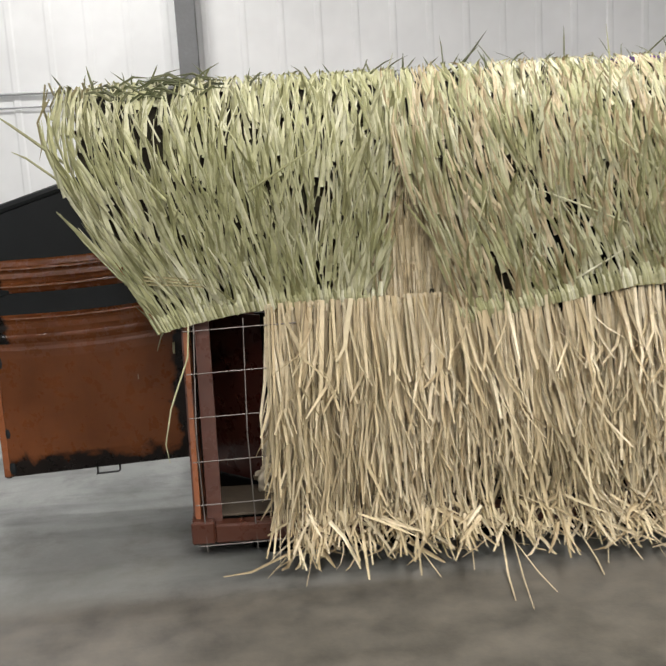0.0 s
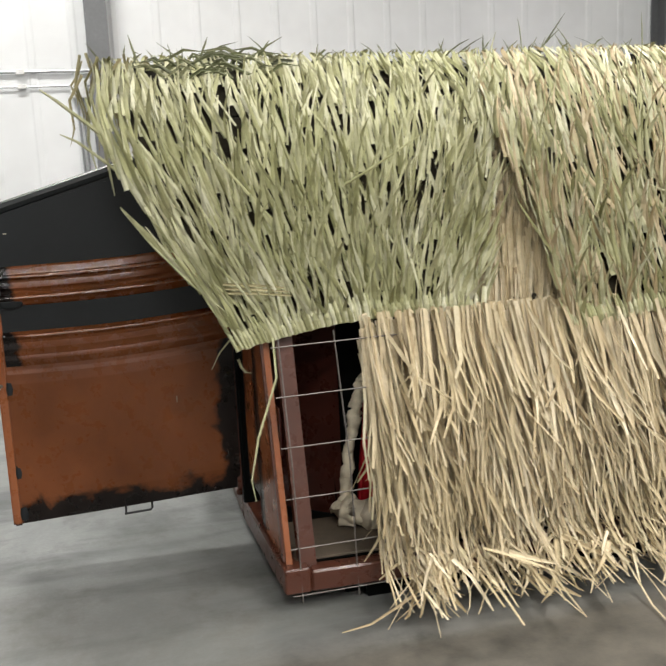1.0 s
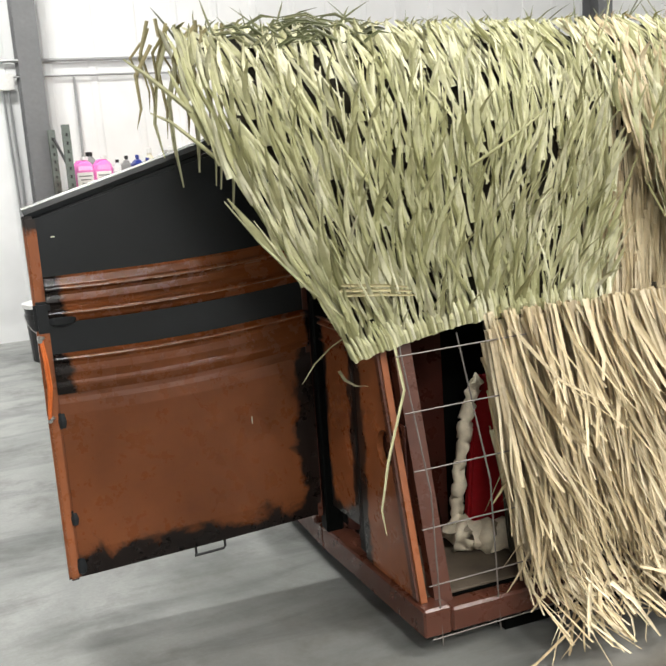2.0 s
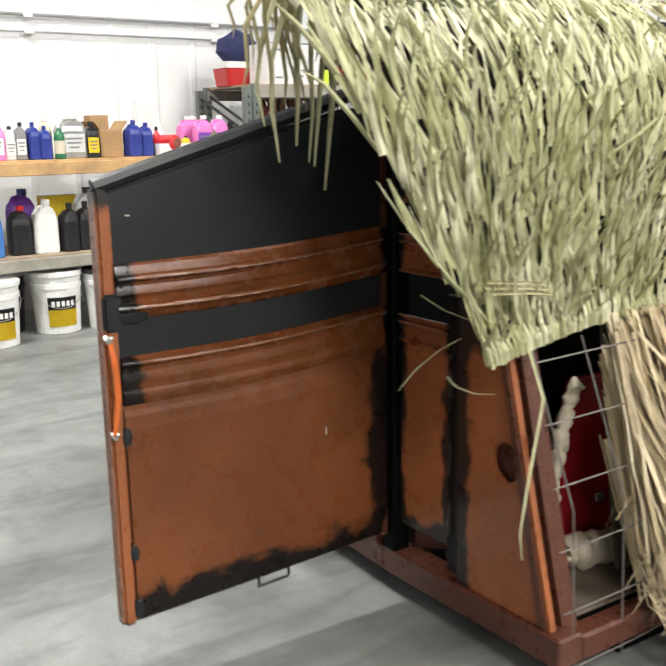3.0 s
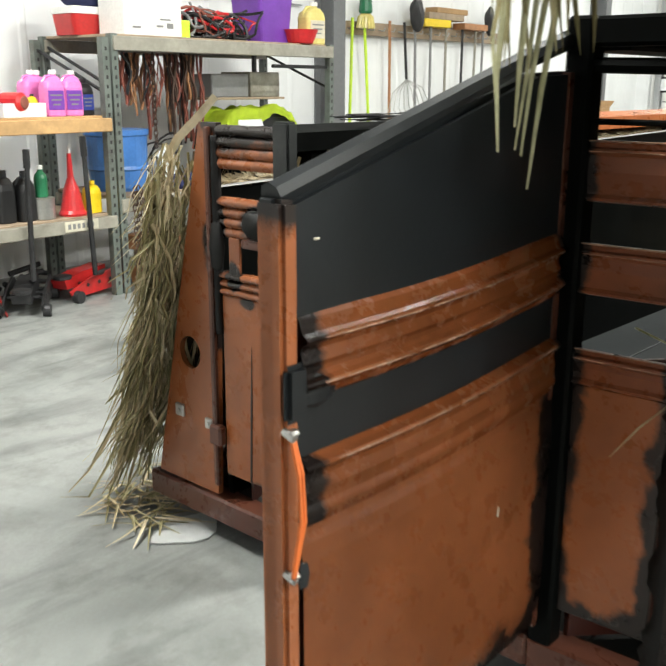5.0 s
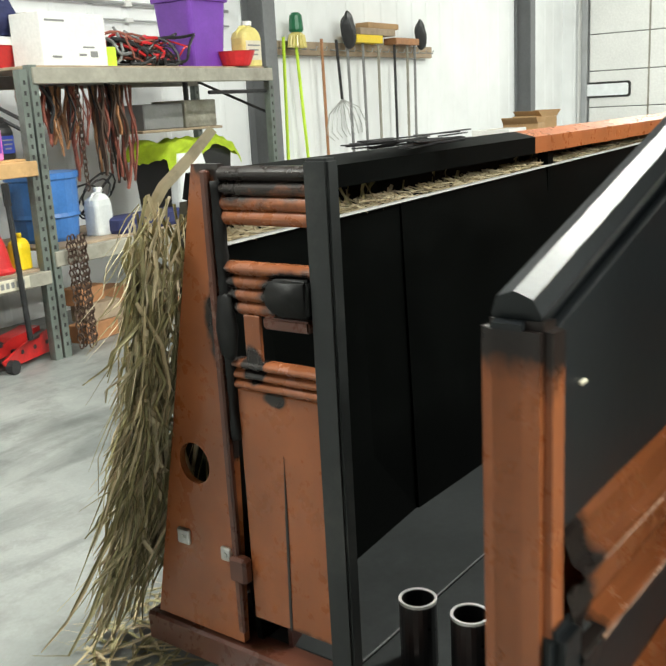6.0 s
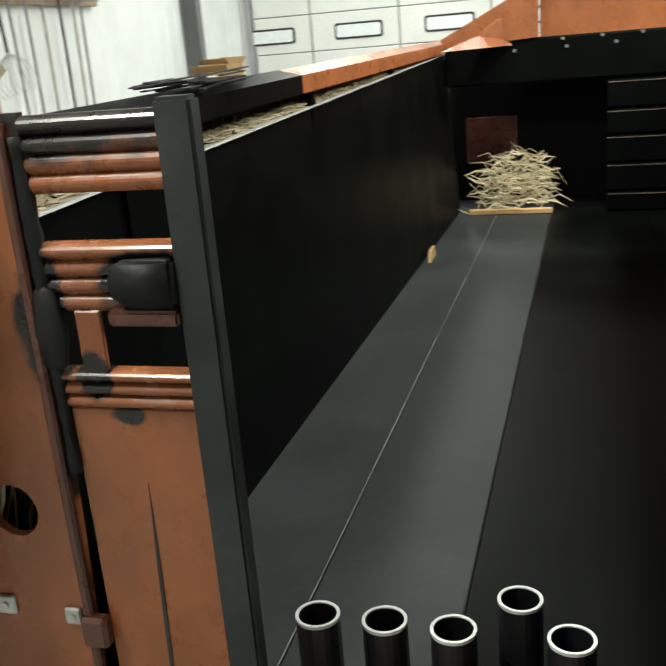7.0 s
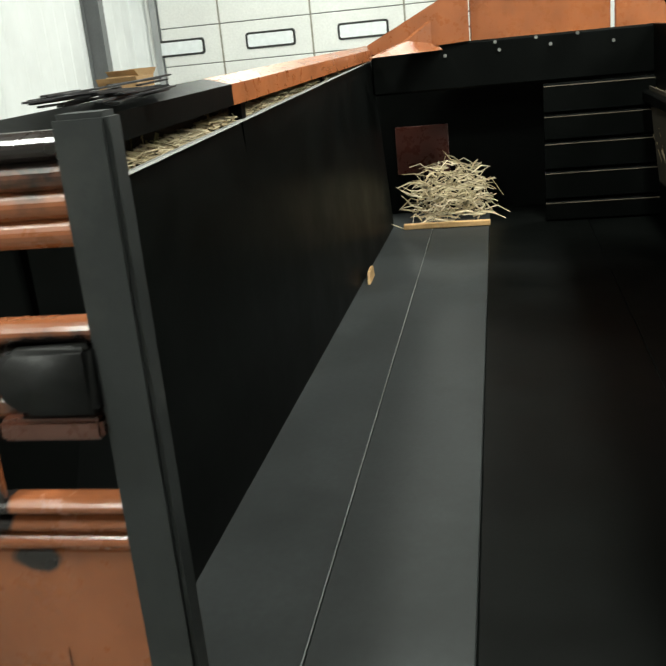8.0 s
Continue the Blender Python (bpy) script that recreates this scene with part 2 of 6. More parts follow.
BROWN = (0.27, 0.086, 0.030)
M = {
    "concrete": concrete_mat(),
    "wall": paint("white wall panel", (0.86, 0.875, 0.88), 0.45, 0, 0.03, 0.7, 2.0, 0.0),
    "ceiling": paint("grey unseen ceiling", (0.30, 0.30, 0.30), 0.6, 0, 0.05, 1.0, 20, 0.03),
    "steel": paint("grey painted steel", (0.16, 0.165, 0.17), 0.5, 0, 0.12, 3, 40, 0.08),
    "galv": paint("galvanised conduit", (0.45, 0.46, 0.47), 0.4, 0.6, 0.12, 5, 60, 0.05),
    "rack": paint("grey green rack steel", (0.15, 0.175, 0.155), 0.5, 0.2, 0.2, 7, 60, 0.1, dirt=(0.06, 0.05, 0.045)),
    "beam": paint("grey rack beam", (0.31, 0.295, 0.245), 0.55, 0.0, 0.2, 7, 50, 0.1, dirt=(0.16, 0.14, 0.11)),
    "lumber": paint("yellow pine lumber", (0.52, 0.32, 0.14), 0.6, 0, 0.22, 9, 45, 0.2, dirt=(0.28, 0.17, 0.08)),
    "osb": paint("worn particle board", (0.34, 0.26, 0.18), 0.75, 0, 0.25, 12, 80, 0.25),
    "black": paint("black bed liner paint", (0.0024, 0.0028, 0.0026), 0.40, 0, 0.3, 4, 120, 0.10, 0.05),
    "blackdoor": paint("black satin paint", (0.009, 0.0115, 0.0135), 0.40, 0, 0.35, 3, 90, 0.10, 0.4),
    "scuffed": paint("scuffed black post steel", (0.020, 0.022, 0.022), 0.5, 0, 0.4, 7, 60, 0.15, 0.35, dirt=(0.05, 0.05, 0.046)),
    "burnt": paint("burnt black crust", (0.007, 0.007, 0.007), 0.55, 0, 0.3, 12, 90, 0.4, 0.3),
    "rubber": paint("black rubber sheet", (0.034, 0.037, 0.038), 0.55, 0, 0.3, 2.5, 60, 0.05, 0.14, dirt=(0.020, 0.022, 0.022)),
    "brown": rust_paint("brown enamel", BROWN, []),
    "browndoor": rust_paint("scorched brown door enamel", (0.30, 0.096, 0.033), [("x", -0.345, -0.43), ("z", 0.155, 0.285), ("x", -1.05, -0.985)]),
    "brownband": rust_paint("brown ribbed enamel", (0.30, 0.096, 0.033), [("x", -0.33, -0.365), ("x", -0.985, -0.90)], 0.15),
    "brownnear": rust_paint("near end panel enamel", BROWN, [("z", 0.18, 0.30), ("y", 3.05, 3.10), ("y", 3.23, 3.165)]),
    "brownslat": rust_paint("near end strip enamel", (0.22, 0.066, 0.026), [("y", 3.05, 3.075), ("y", 3.23, 3.185)]),
    "browntri": rust_paint("near side panel enamel", BROWN, [("z", 0.76, 0.63), ("y", 3.01, 2.95)]),
    "brownfar": rust_paint("far side panel enamel", BROWN, [("z", 1.13, 0.98), ("z", 0.08, 0.13), ("y", 4.19, 4.215)], spots=((4.205, 0.80, 0.045, 0.11), (4.20, 0.60, 0.03, 0.08))),
    "brownedge": rust_paint("door edge enamel", BROWN, [("z", 1.08, 0.97), ("z", 0.10, 0.17)]),
    # pale colour for rubbed paint and the lamp highlights on the ribs
    "ridge": paint("rubbed ridge with painted glint", (0.50, 0.30, 0.21), 0.25, 0.3, 0.3, 30, 90, 0.1),
    "hemstraw": paint("olive straw hem", (0.40, 0.38, 0.17), 0.7, 0, 0.25, 16, 90, 0.3),
    "brownend": rust_paint("scorched end panel enamel", BROWN, [("z", 0.17, 0.235), ("z", 1.085, 0.985), ("y", 4.195, 4.175)], spots=((4.09, 0.672, 0.035, 0.022),)),
    "brownmid": rust_paint("far end strip enamel", (0.22, 0.072, 0.028), [], 0.14, spots=((4.135, 0.735, 0.03, 0.04), (4.02, 0.87, 0.09, 0.05), (4.185, 0.83, 0.03, 0.12))),
    "brownpost": rust_paint("brown corner steel", (0.085, 0.029, 0.017), []),
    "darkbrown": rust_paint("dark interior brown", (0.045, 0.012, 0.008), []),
    "red": paint("glossy red paint", (0.30, 0.012, 0.016), 0.22, 0, 0.2, 4, 60, 0.03, dirt=(0.10, 0.01, 0.01)),
    "foam": paint("cured spray foam", (0.70, 0.62, 0.47), 0.8, 0, 0.25, 18, 90, 0.6),
    "wire": paint("dull galvanised wire", (0.20, 0.18, 0.165), 0.5, 0.5, 0.2, 20, 80, 0.05),
    "green": straw_mat("faded green palm blades", [(0.16, 0.15, 0.07), (0.37, 0.365, 0.205), (0.53, 0.515, 0.32), (0.68, 0.665, 0.47), (0.44, 0.435, 0.245), (0.78, 0.765, 0.60), (0.58, 0.565, 0.365)], (0.35, 0.355, 0.16)),
    "tan": straw_mat("dry tan straw", [(0.36, 0.27, 0.15), (0.59, 0.49, 0.31), (0.72, 0.62, 0.43), (0.49, 0.39, 0.235), (0.82, 0.73, 0.54), (0.23, 0.17, 0.09), (0.62, 0.55, 0.38)], (0.43, 0.35, 0.20)),
    "darkgreen": straw_mat("dark olive leaf", [(0.10, 0.11, 0.05), (0.17, 0.18, 0.085), (0.22, 0.22, 0.12), (0.07, 0.075, 0.045)], (0.06, 0.07, 0.03)),
    "olive": straw_mat("olive dry straw", [(0.20, 0.17, 0.075), (0.33, 0.29, 0.14), (0.44, 0.39, 0.22), (0.26, 0.24, 0.11), (0.50, 0.45, 0.28)], (0.16, 0.13, 0.05)),
    # the shade between the blades is put into this backing colour
    "backing": paint("gap shade straw backing", (0.035, 0.029, 0.016), 0.9, 0, 0.4, 14, 90, 0.5),
    "pvcblack": paint("black pipe", (0.012, 0.012, 0.013), 0.3, 0, 0.2, 8, 60, 0.05),
    "pvccut": paint("bare cut pipe rim", (0.62, 0.62, 0.61), 0.35, 0, 0.1, 20, 80, 0.05),
    "orange": paint("orange webbing strap", (0.62, 0.14, 0.025), 0.6, 0, 0.15, 20, 200, 0.2),
    "chrome": paint("worn zinc hardware", (0.55, 0.54, 0.52), 0.3, 0.9, 0.2, 20, 100, 0.05),
    "white": paint("white plastic", (0.78, 0.78, 0.76), 0.4, 0, 0.06, 8, 60, 0.03),
    "milky": paint("milky translucent plastic", (0.62, 0.64, 0.64), 0.35, 0, 0.08, 8, 60, 0.03),
    "blackplastic": paint("black plastic", (0.014, 0.014, 0.015), 0.4, 0, 0.2, 8, 60, 0.05),
    "blue": paint("blue plastic", (0.03, 0.05, 0.28), 0.35, 0, 0.15, 8, 60, 0.03),
    "lightblue": paint("light blue plastic drum", (0.06, 0.19, 0.52), 0.35, 0, 0.15, 6, 60, 0.03),
    "violet": paint("purple plastic", (0.17, 0.05, 0.38), 0.35, 0, 0.12, 8, 60, 0.03),
    "pink": paint("pink fluid in clear jug", (0.80, 0.22, 0.55), 0.2, 0, 0.12, 6, 60, 0.02),
    "redp": paint("red plastic", (0.60, 0.025, 0.03), 0.35, 0, 0.12, 8, 60, 0.03),
    "yellow": paint("yellow plastic", (0.80, 0.58, 0.02), 0.4, 0, 0.1, 8, 60, 0.03),
    "paleyellow": paint("pale yellow fluid", (0.72, 0.62, 0.22), 0.25, 0, 0.1, 6, 60, 0.02),
    "hivis": paint("high visibility fabric", (0.55, 0.70, 0.04), 0.8, 0, 0.2, 9, 120, 0.4),
    "neon": paint("neon yellow green paint", (0.60, 0.85, 0.05), 0.5, 0, 0.1, 9, 80, 0.05),
    "greenp": paint("dark green plastic", (0.02, 0.16, 0.07), 0.4, 0, 0.15, 8, 60, 0.03),
    "card": paint("brown cardboard", (0.40, 0.25, 0.12), 0.85, 0, 0.14, 7, 60, 0.1),
    "grey": paint("grey plastic", (0.22, 0.22, 0.22), 0.5, 0, 0.15, 8, 60, 0.05),
    "tin": paint("bare tin", (0.50, 0.50, 0.48), 0.35, 0.8, 0.15, 9, 60, 0.05),
    "redsteel": paint("red enamelled steel", (0.48, 0.02, 0.02), 0.35, 0, 0.2, 8, 60, 0.06, dirt=(0.10, 0.02, 0.02)),
    "darksteel": paint("greasy dark steel", (0.04, 0.04, 0.042), 0.45, 0.5, 0.3, 9, 60, 0.1),
    "rustchain": paint("rusty chain", (0.09, 0.055, 0.04), 0.7, 0.4, 0.35, 30, 90, 0.2),
    "dirtyboard": paint("dirty ledge board", (0.10, 0.078, 0.055), 0.7, 0, 0.3, 9, 60, 0.2, dirt=(0.045, 0.035, 0.028)),
    "rope": paint("red brown strap webbing", (0.27, 0.085, 0.06), 0.85, 0, 0.35, 14, 90, 0.3),
    "wood": paint("weathered wood handle", (0.38, 0.18, 0.08), 0.55, 0, 0.2, 12, 70, 0.15),
    "navy": paint("navy fabric", (0.02, 0.025, 0.09), 0.8, 0, 0.25, 9, 90, 0.3),
    "glass": paint("bright frosted window", (0.85, 0.88, 0.9), 0.2, 0, 0.03, 2, 20, 0.0),
    "doorwhite": paint("white sectional door skin", (0.80, 0.80, 0.78), 0.45, 0, 0.05, 1.5, 40, 0.04),
    "gasket": paint("black window gasket", (0.02, 0.02, 0.02), 0.6, 0, 0.1, 8, 60, 0.02),
    "paper": paint("faded label", (0.62, 0.58, 0.46), 0.7, 0, 0.12, 12, 60, 0.05),
}
glow = bpy.data.materials.new("lit lamp diffuser")
glow.use_nodes = True
glow.node_tree.nodes["Principled BSDF"].inputs["Emission Color"].default_value = (1, 0.98, 0.95, 1)
glow.node_tree.nodes["Principled BSDF"].inputs["Emission Strength"].default_value = 4.0
M["glow"] = glow


# ---------- building blocks ----------
def thing(name, label, category, m=None, group="", kind=""):
    ob = new(name)
    ob.empty_display_size = 0.1
    if m is not None:
        ob.matrix_world = m
    return tagged(ob, label, category, group, kind)


def part(name, bm, mat, parent=None, label="", smooth=False):
    """Links a bmesh as one mesh object under its thing."""
    me = bpy.data.meshes.new(name)
    bmesh.ops.recalc_face_normals(bm, faces=bm.faces)
    bm.to_mesh(me)
    bm.free()
    me.materials.append(M[mat])
    if smooth:
        for p in me.polygons:
            p.use_smooth = True
    ob = new(name, me)
    if parent is not None:
        ob.parent = parent
    if label:
        ob["label"] = label
    return ob


def box(bm, a, b, bev=0.0, seg=1):
    """A box between two corners, with bevelled edges."""
    c = [(p + q) / 2 for p, q in zip(a, b)]
    s = [abs(q - p) for p, q in zip(a, b)]
    g = bmesh.ops.create_cube(bm, size=1, matrix=Matrix.Translation(c) @ Matrix.Diagonal((*s, 1)))
    if bev:
        es = list({e for v in g["verts"] for e in v.link_edges})
        bmesh.ops.bevel(bm, geom=es, offset=min(bev, min(s) * 0.45), segments=seg, affect="EDGES")
    return bm


def prism(bm, pts, d):
    """A plate: the polygon pts pushed out along the vector d."""
    d = Vector(d)
    lo = [bm.verts.new(p) for p in pts]
    hi = [bm.verts.new(Vector(p) + d) for p in pts]
    bm.faces.new(lo)
    bm.faces.new(hi[::-1])
    n = len(pts)
    for i in range(n):
        bm.faces.new((lo[i], hi[i], hi[(i + 1) % n], lo[(i + 1) % n]))
    return bm


def tube(bm, pts, r, n=8, cap=True):
    """A round bar along pts; r: one radius or one for each point."""
    pts = [Vector(p) for p in pts]
    rs = r if isinstance(r, (list, tuple)) else [r] * len(pts)
    rings = []
    ref = None
    for i, p in enumerate(pts):
        d = (pts[min(i + 1, len(pts) - 1)] - pts[max(i - 1, 0)]).normalized()
        if ref is None:
            ref = d.orthogonal().normalized()
        ref = (ref - d * ref.dot(d)).normalized()
        o = d.cross(ref)
        rings.append([bm.verts.new(p + (ref * math.cos(2 * math.pi * k / n) + o * math.sin(2 * math.pi * k / n)) * rs[i]) for k in range(n)])
    for a, b in zip(rings, rings[1:]):
        for k in range(n):
            bm.faces.new((a[k], a[(k + 1) % n], b[(k + 1) % n], b[k]))
    if cap:
        bm.faces.new(rings[0][::-1])
        bm.faces.new(rings[-1])
    return bm


def lathe(bm, prof, n=20, m=None):
    """A turned body about z from (radius, height) pairs."""
    rings = []
    for r, z in prof:
        rings.append([bm.verts.new((max(r, 1e-4) * math.cos(2 * math.pi * k / n), max(r, 1e-4) * math.sin(2 * math.pi * k / n), z)) for k in range(n)])
    for a, b in zip(rings, rings[1:]):
        for k in range(n):
            bm.faces.new((a[k], a[(k + 1) % n], b[(k + 1) % n], b[k]))
    bm.faces.new(rings[0][::-1])
    bm.faces.new(rings[-1])
    if m is not None:
        bmesh.ops.transform(bm, matrix=m, verts=[v for ring in rings for v in ring])
    return bm


def loft(bm, secs):
    """A skin over rings of equal length, closed at both ends."""
    rings = [[bm.verts.new(p) for p in s] for s in secs]
    n = len(rings[0])
    for a, b in zip(rings, rings[1:]):
        for k in range(n):
            bm.faces.new((a[k], a[(k + 1) % n], b[(k + 1) % n], b[k]))
    bm.faces.new(rings[0][::-1])
    bm.faces.new(rings[-1])
    return bm


def rrect(w, d, r, z, ox=0.0, oy=0.0, k=3):
    """A rounded rectangle ring at height z."""
    out = []
    for cx, cy, a0 in ((w / 2 - r, d / 2 - r, 0), (-w / 2 + r, d / 2 - r, 90), (-w / 2 + r, -d / 2 + r, 180), (w / 2 - r, -d / 2 + r, 270)):
        for i in range(k + 1):
            a = radians(a0 + 90 * i / k)
            out.append((ox + cx + r * math.cos(a), oy + cy + r * math.sin(a), z))
    return out


class Blades:
    """Collects many thin folded leaf blades into one mesh."""

    def __init__(self):
        self.v, self.f = [], []

    def add(self, pts, w, side, tip=0.25, fold=0.2):
        pts = [Vector(p) for p in pts]
        side = Vector(side)
        n = len(pts)
        base = len(self.v)
        for i, p in enumerate(pts):
            t = i / (n - 1)
            d = (pts[min(i + 1, n - 1)] - pts[max(i - 1, 0)])
            s = (side - d * (side.dot(d) / max(d.length_squared, 1e-9)))
            s.normalize()
            nr = s.cross(d)
            if nr.length > 0:
                nr.normalize()
            k = 1.0 if t < 0.55 else 1.0 - (1.0 - tip) * (t - 0.55) / 0.45
            hw = w * 0.5 * k
            self.v += [tuple(p - s * hw), tuple(p + nr * hw * fold * 2), tuple(p + s * hw)]
        for i in range(n - 1):
            a = base + 3 * i
            self.f += [(a, a + 1, a + 4, a + 3), (a + 1, a + 2, a + 5, a + 4)]

    def done(self, name, mat, parent, label="", kind="stuff"):
        me = bpy.data.meshes.new(name)
        me.from_pydata(self.v, [], self.f)
        me.materials.append(M[mat])
        ob = new(name, me)
        ob.parent = parent
        if label:
            ob["label"] = label
        if kind:
            ob["kind"] = kind
        return ob


# ---------- the shop ----------
X0, X1, Y0, Y1 = -6.5, 11.5, -5.5, 7.75
g = bmesh.new()
box(g, (X0 - 0.2, Y0 - 0.2, -0.15), (X1 + 0.2, Y1 + 0.2, 0.0))
tagged(part("floor", g, "concrete"), "stained grey concrete workshop floor with dirt trails", "floor", kind="structure")
# ceiling out of view, grey to cut light bounced onto the black floor
g = bmesh.new()
box(g, (X0 - 0.2, Y0 - 0.2, CEIL), (X1 + 0.2, Y1 + 0.2, CEIL + 0.12))
tagged(part("ceiling", g, "ceiling"), "grey unseen ceiling, toned to cut bounced light", "ceiling", kind="structure")


def ribbed_wall(name, p, q, inward, label):
    """A wall between two plan points, its skin pressed into shallow ribs."""
    p, q, inward = Vector(p), Vector(q), Vector(inward)
    run = q - p
    L = run.length
    d = run / L
    prof = []
    s = 0.0
    while s < L:
        for ds, h in ((0, 0), (0.235, 0), (0.25, 0.006), (0.285, 0.006), (0.30, 0)):
            if s + ds <= L:
                prof.append((s + ds, h))
        s += 0.305
    prof.append((L, 0))
    ring = [p + d * a + inward * h for a, h in prof]
    ring += [q - inward * 0.15, p - inward * 0.15]
    g = bmesh.new()
    lo = [g.verts.new((v.x, v.y, 0)) for v in ring]
    hi = [g.verts.new((v.x, v.y, CEIL)) for v in ring]
    n = len(ring)
    for i in range(n):
        g.faces.new((lo[i], lo[(i + 1) % n], hi[(i + 1) % n], hi[i]))
    return tagged(part(name, g, "wall"), label, "wall", kind="structure")


ribbed_wall("wall_north", (X0, Y1, 0), (X1, Y1, 0), (0, -1, 0), "white ribbed metal shop wall")
ribbed_wall("wall_south", (X0, Y0, 0), (X1, Y0, 0), (0, 1, 0), "white ribbed metal shop wall")
ribbed_wall("wall_west", (X0, Y0, 0), (X0, Y1, 0), (1, 0, 0), "white ribbed metal shop wall")
ribbed_wall("wall_east", (X1, Y0, 0), (X1, Y1, 0), (-1, 0, 0), "white ribbed metal wall holding the overhead door")


def column(x, y, w, d):
    """A wide-flange steel column."""
    t = thing("steel_column", "grey painted steel building column against white wall", "column", pose(x, y, 0), "columns", "structure")
    g = bmesh.new()
    box(g, (-w / 2, -d, 0.02), (w / 2, -d + 0.012, CEIL))
    box(g, (-w / 2, -0.02, 0.02), (w / 2, -0.008, CEIL))
    box(g, (-0.006, -d + 0.012, 0.02), (0.006, -0.02, CEIL))
    part("flange_section", g, "steel", t)
    g = bmesh.new()
    box(g, (-w / 2 - 0.05, -d - 0.04, 0), (w / 2 + 0.05, 0, 0.02), 0.003)
    part("base_plate", g, "steel", t)


for cx in (-5.1, -0.27, 4.51, 9.85):
    column(cx, Y1, 0.15, 0.22)

for zz, r in ((1.905, 0.012), (1.80, 0.007)):
    c = thing("conduit", "thin grey conduit strapped along the wall", "conduit", None, "", "structure")
    x = X0 + 0.3
    while x < 4.2:
        ln = 1.35
        g = bmesh.new()
        tube(g, [(x, Y1 - 0.03, zz), (min(x + ln, 4.25), Y1 - 0.03, zz)], r, 8)
        part("pipe", g, "galv", c)
        g = bmesh.new()
        box(g, (x + ln - 0.06, Y1 - 0.05, zz - r - 0.008), (x + ln + 0.0, Y1 - 0.012, zz + r + 0.008), 0.003)
        part("coupling", g, "white", c)
        x += ln
jb = thing("junction_box", "white electrical junction box on the wall", "junction box", pose(-0.43, Y1 - 0.012, 1.765))
g = bmesh.new()
box(g, (-0.06, -0.06, -0.055), (0.06, 0, 0.055), 0.006, 2)
part("housing", g, "white", jb)
for dx, z1 in ((-0.02, 0.02), (0.015, 0.02)):
    g = bmesh.new()
    tube(g, [(dx, -0.03, -0.05), (dx + 0.012, -0.03, -0.7), (dx + 0.02, -0.03, -1.74)], 0.009, 8)
    part("drop_pipe", g, "galv", jb)
c = thing("conduit", "thin grey vertical conduit on the wall", "conduit", None, "", "structure")
g = bmesh.new()
tube(g, [(0.03, Y1 - 0.03, 0.2), (0.03, Y1 - 0.03, 1.79)], 0.009, 8)
part("pipe", g, "galv", c)

# ---- overhead door in the east wall ----
od = thing("door_1", "white sectional overhead door with a row of small windows", "overhead door", pose(X1, 0, 0), "", "structure")
DY0, DY1 = 1.9, 7.35
for i, z0 in enumerate((0.0, 0.48, 0.96, 1.44, 1.92, 2.40, 2.88, 3.36)):
    g = bmesh.new()
    box(g, (-0.055, DY0, z0 + 0.006), (-0.015, DY1, z0 + 0.474), 0.006)
    part("door_section", g, "doorwhite", od)
for z0 in (0.48, 0.96, 1.44, 1.92, 2.40, 2.88):
    g = bmesh.new()
    box(g, (-0.028, DY0, z0 - 0.006), (-0.018, DY1, z0 + 0.006))
    part("section_joint", g, "grey", od)
for yy in (6.55, 5.35, 4.15, 2.95):
    g = bmesh.new()
    box(g, (-0.062, yy - 0.012, 0.02), (-0.056, yy + 0.012, 3.8), 0.002)
    part("stile", g, "beam", od)
for yy in (7.11 - 1.21 * i for i in range(4)):
    g = bmesh.new()
    sec = [[(x, p[0] + yy, p[1] + 1.19) for p in [(q[0], q[1]) for q in rrect(w, h, 0.04, 0)]] for x, w, h in ((-0.056, 0.66, 0.21), (-0.070, 0.65, 0.20))]
    loft(g, sec)
    w = part("window_frame", g, "gasket", od)
    g = bmesh.new()
    loft(g, [[(x, p[0] + yy, p[1] + 1.19) for p in rrect(0.60, 0.155, 0.025, 0)] for x in (-0.071, -0.074)])
    part("pane", g, "glass", w)
for yy in (DY1 + 0.06, DY0 - 0.06):
    g = bmesh.new()
    box(g, (-0.10, yy - 0.04, 0), (-0.015, yy + 0.04, 3.9), 0.004)
    part("track", g, "galv", od)
g = bmesh.new()
box(g, (-0.06, DY1 + 0.11, 0.0), (-0.014, DY1 + 0.16, 4.0), 0.004)
part("jamb", g, "white", od)

# ---- ceiling lamps ----
for lx, ly, share in LAMP_SPOTS:
    t = thing("high_bay_lamp", "white rectangular high bay ceiling lamp, lit", "ceiling lamp", pose(lx, ly, CEIL - 0.35), "ceiling lamps")
    g = bmesh.new()
    box(g, (-0.62, -0.2, 0.0), (0.62, 0.2, 0.07), 0.01)
    part("housing", g, "white", t)
    g = bmesh.new()
    box(g, (-0.58, -0.17, -0.012), (0.58, 0.17, -0.002), 0.002)
    part("diffuser", g, "glow", t, "glowing white diffuser")
    for sx in (-0.5, 0.5):
        g = bmesh.new()
        tube(g, [(sx, 0, 0.07), (sx, 0, 0.35)], 0.004, 6)
        part("hanger", g, "galv", t)
    ld = bpy.data.lights.new("high_bay_light", "AREA")
    ld.shape, ld.size, ld.size_y, ld.energy, ld.color = "RECTANGLE", 1.15, 0.34, LAMP_WATTS * share, (1.0, 0.975, 0.93)
    lo = new("high_bay_light", ld)
    lo.matrix_world = pose(lx, ly, CEIL - 0.38)

# ---------- the hunting blind ----------
BL = pose(0, 0, 0, 0, 0, -3.0)
LEN = 3.8
blind = thing("hunting_blind", "brown and black steel hunting blind with thatched sides, end door open", "hunting blind", BL)
XE = -0.31          # outer face of the door end
NP, FP = 3.275, 3.955   # door posts


def near_y(z):
    return 2.735 + 0.235 * (z - 0.1)


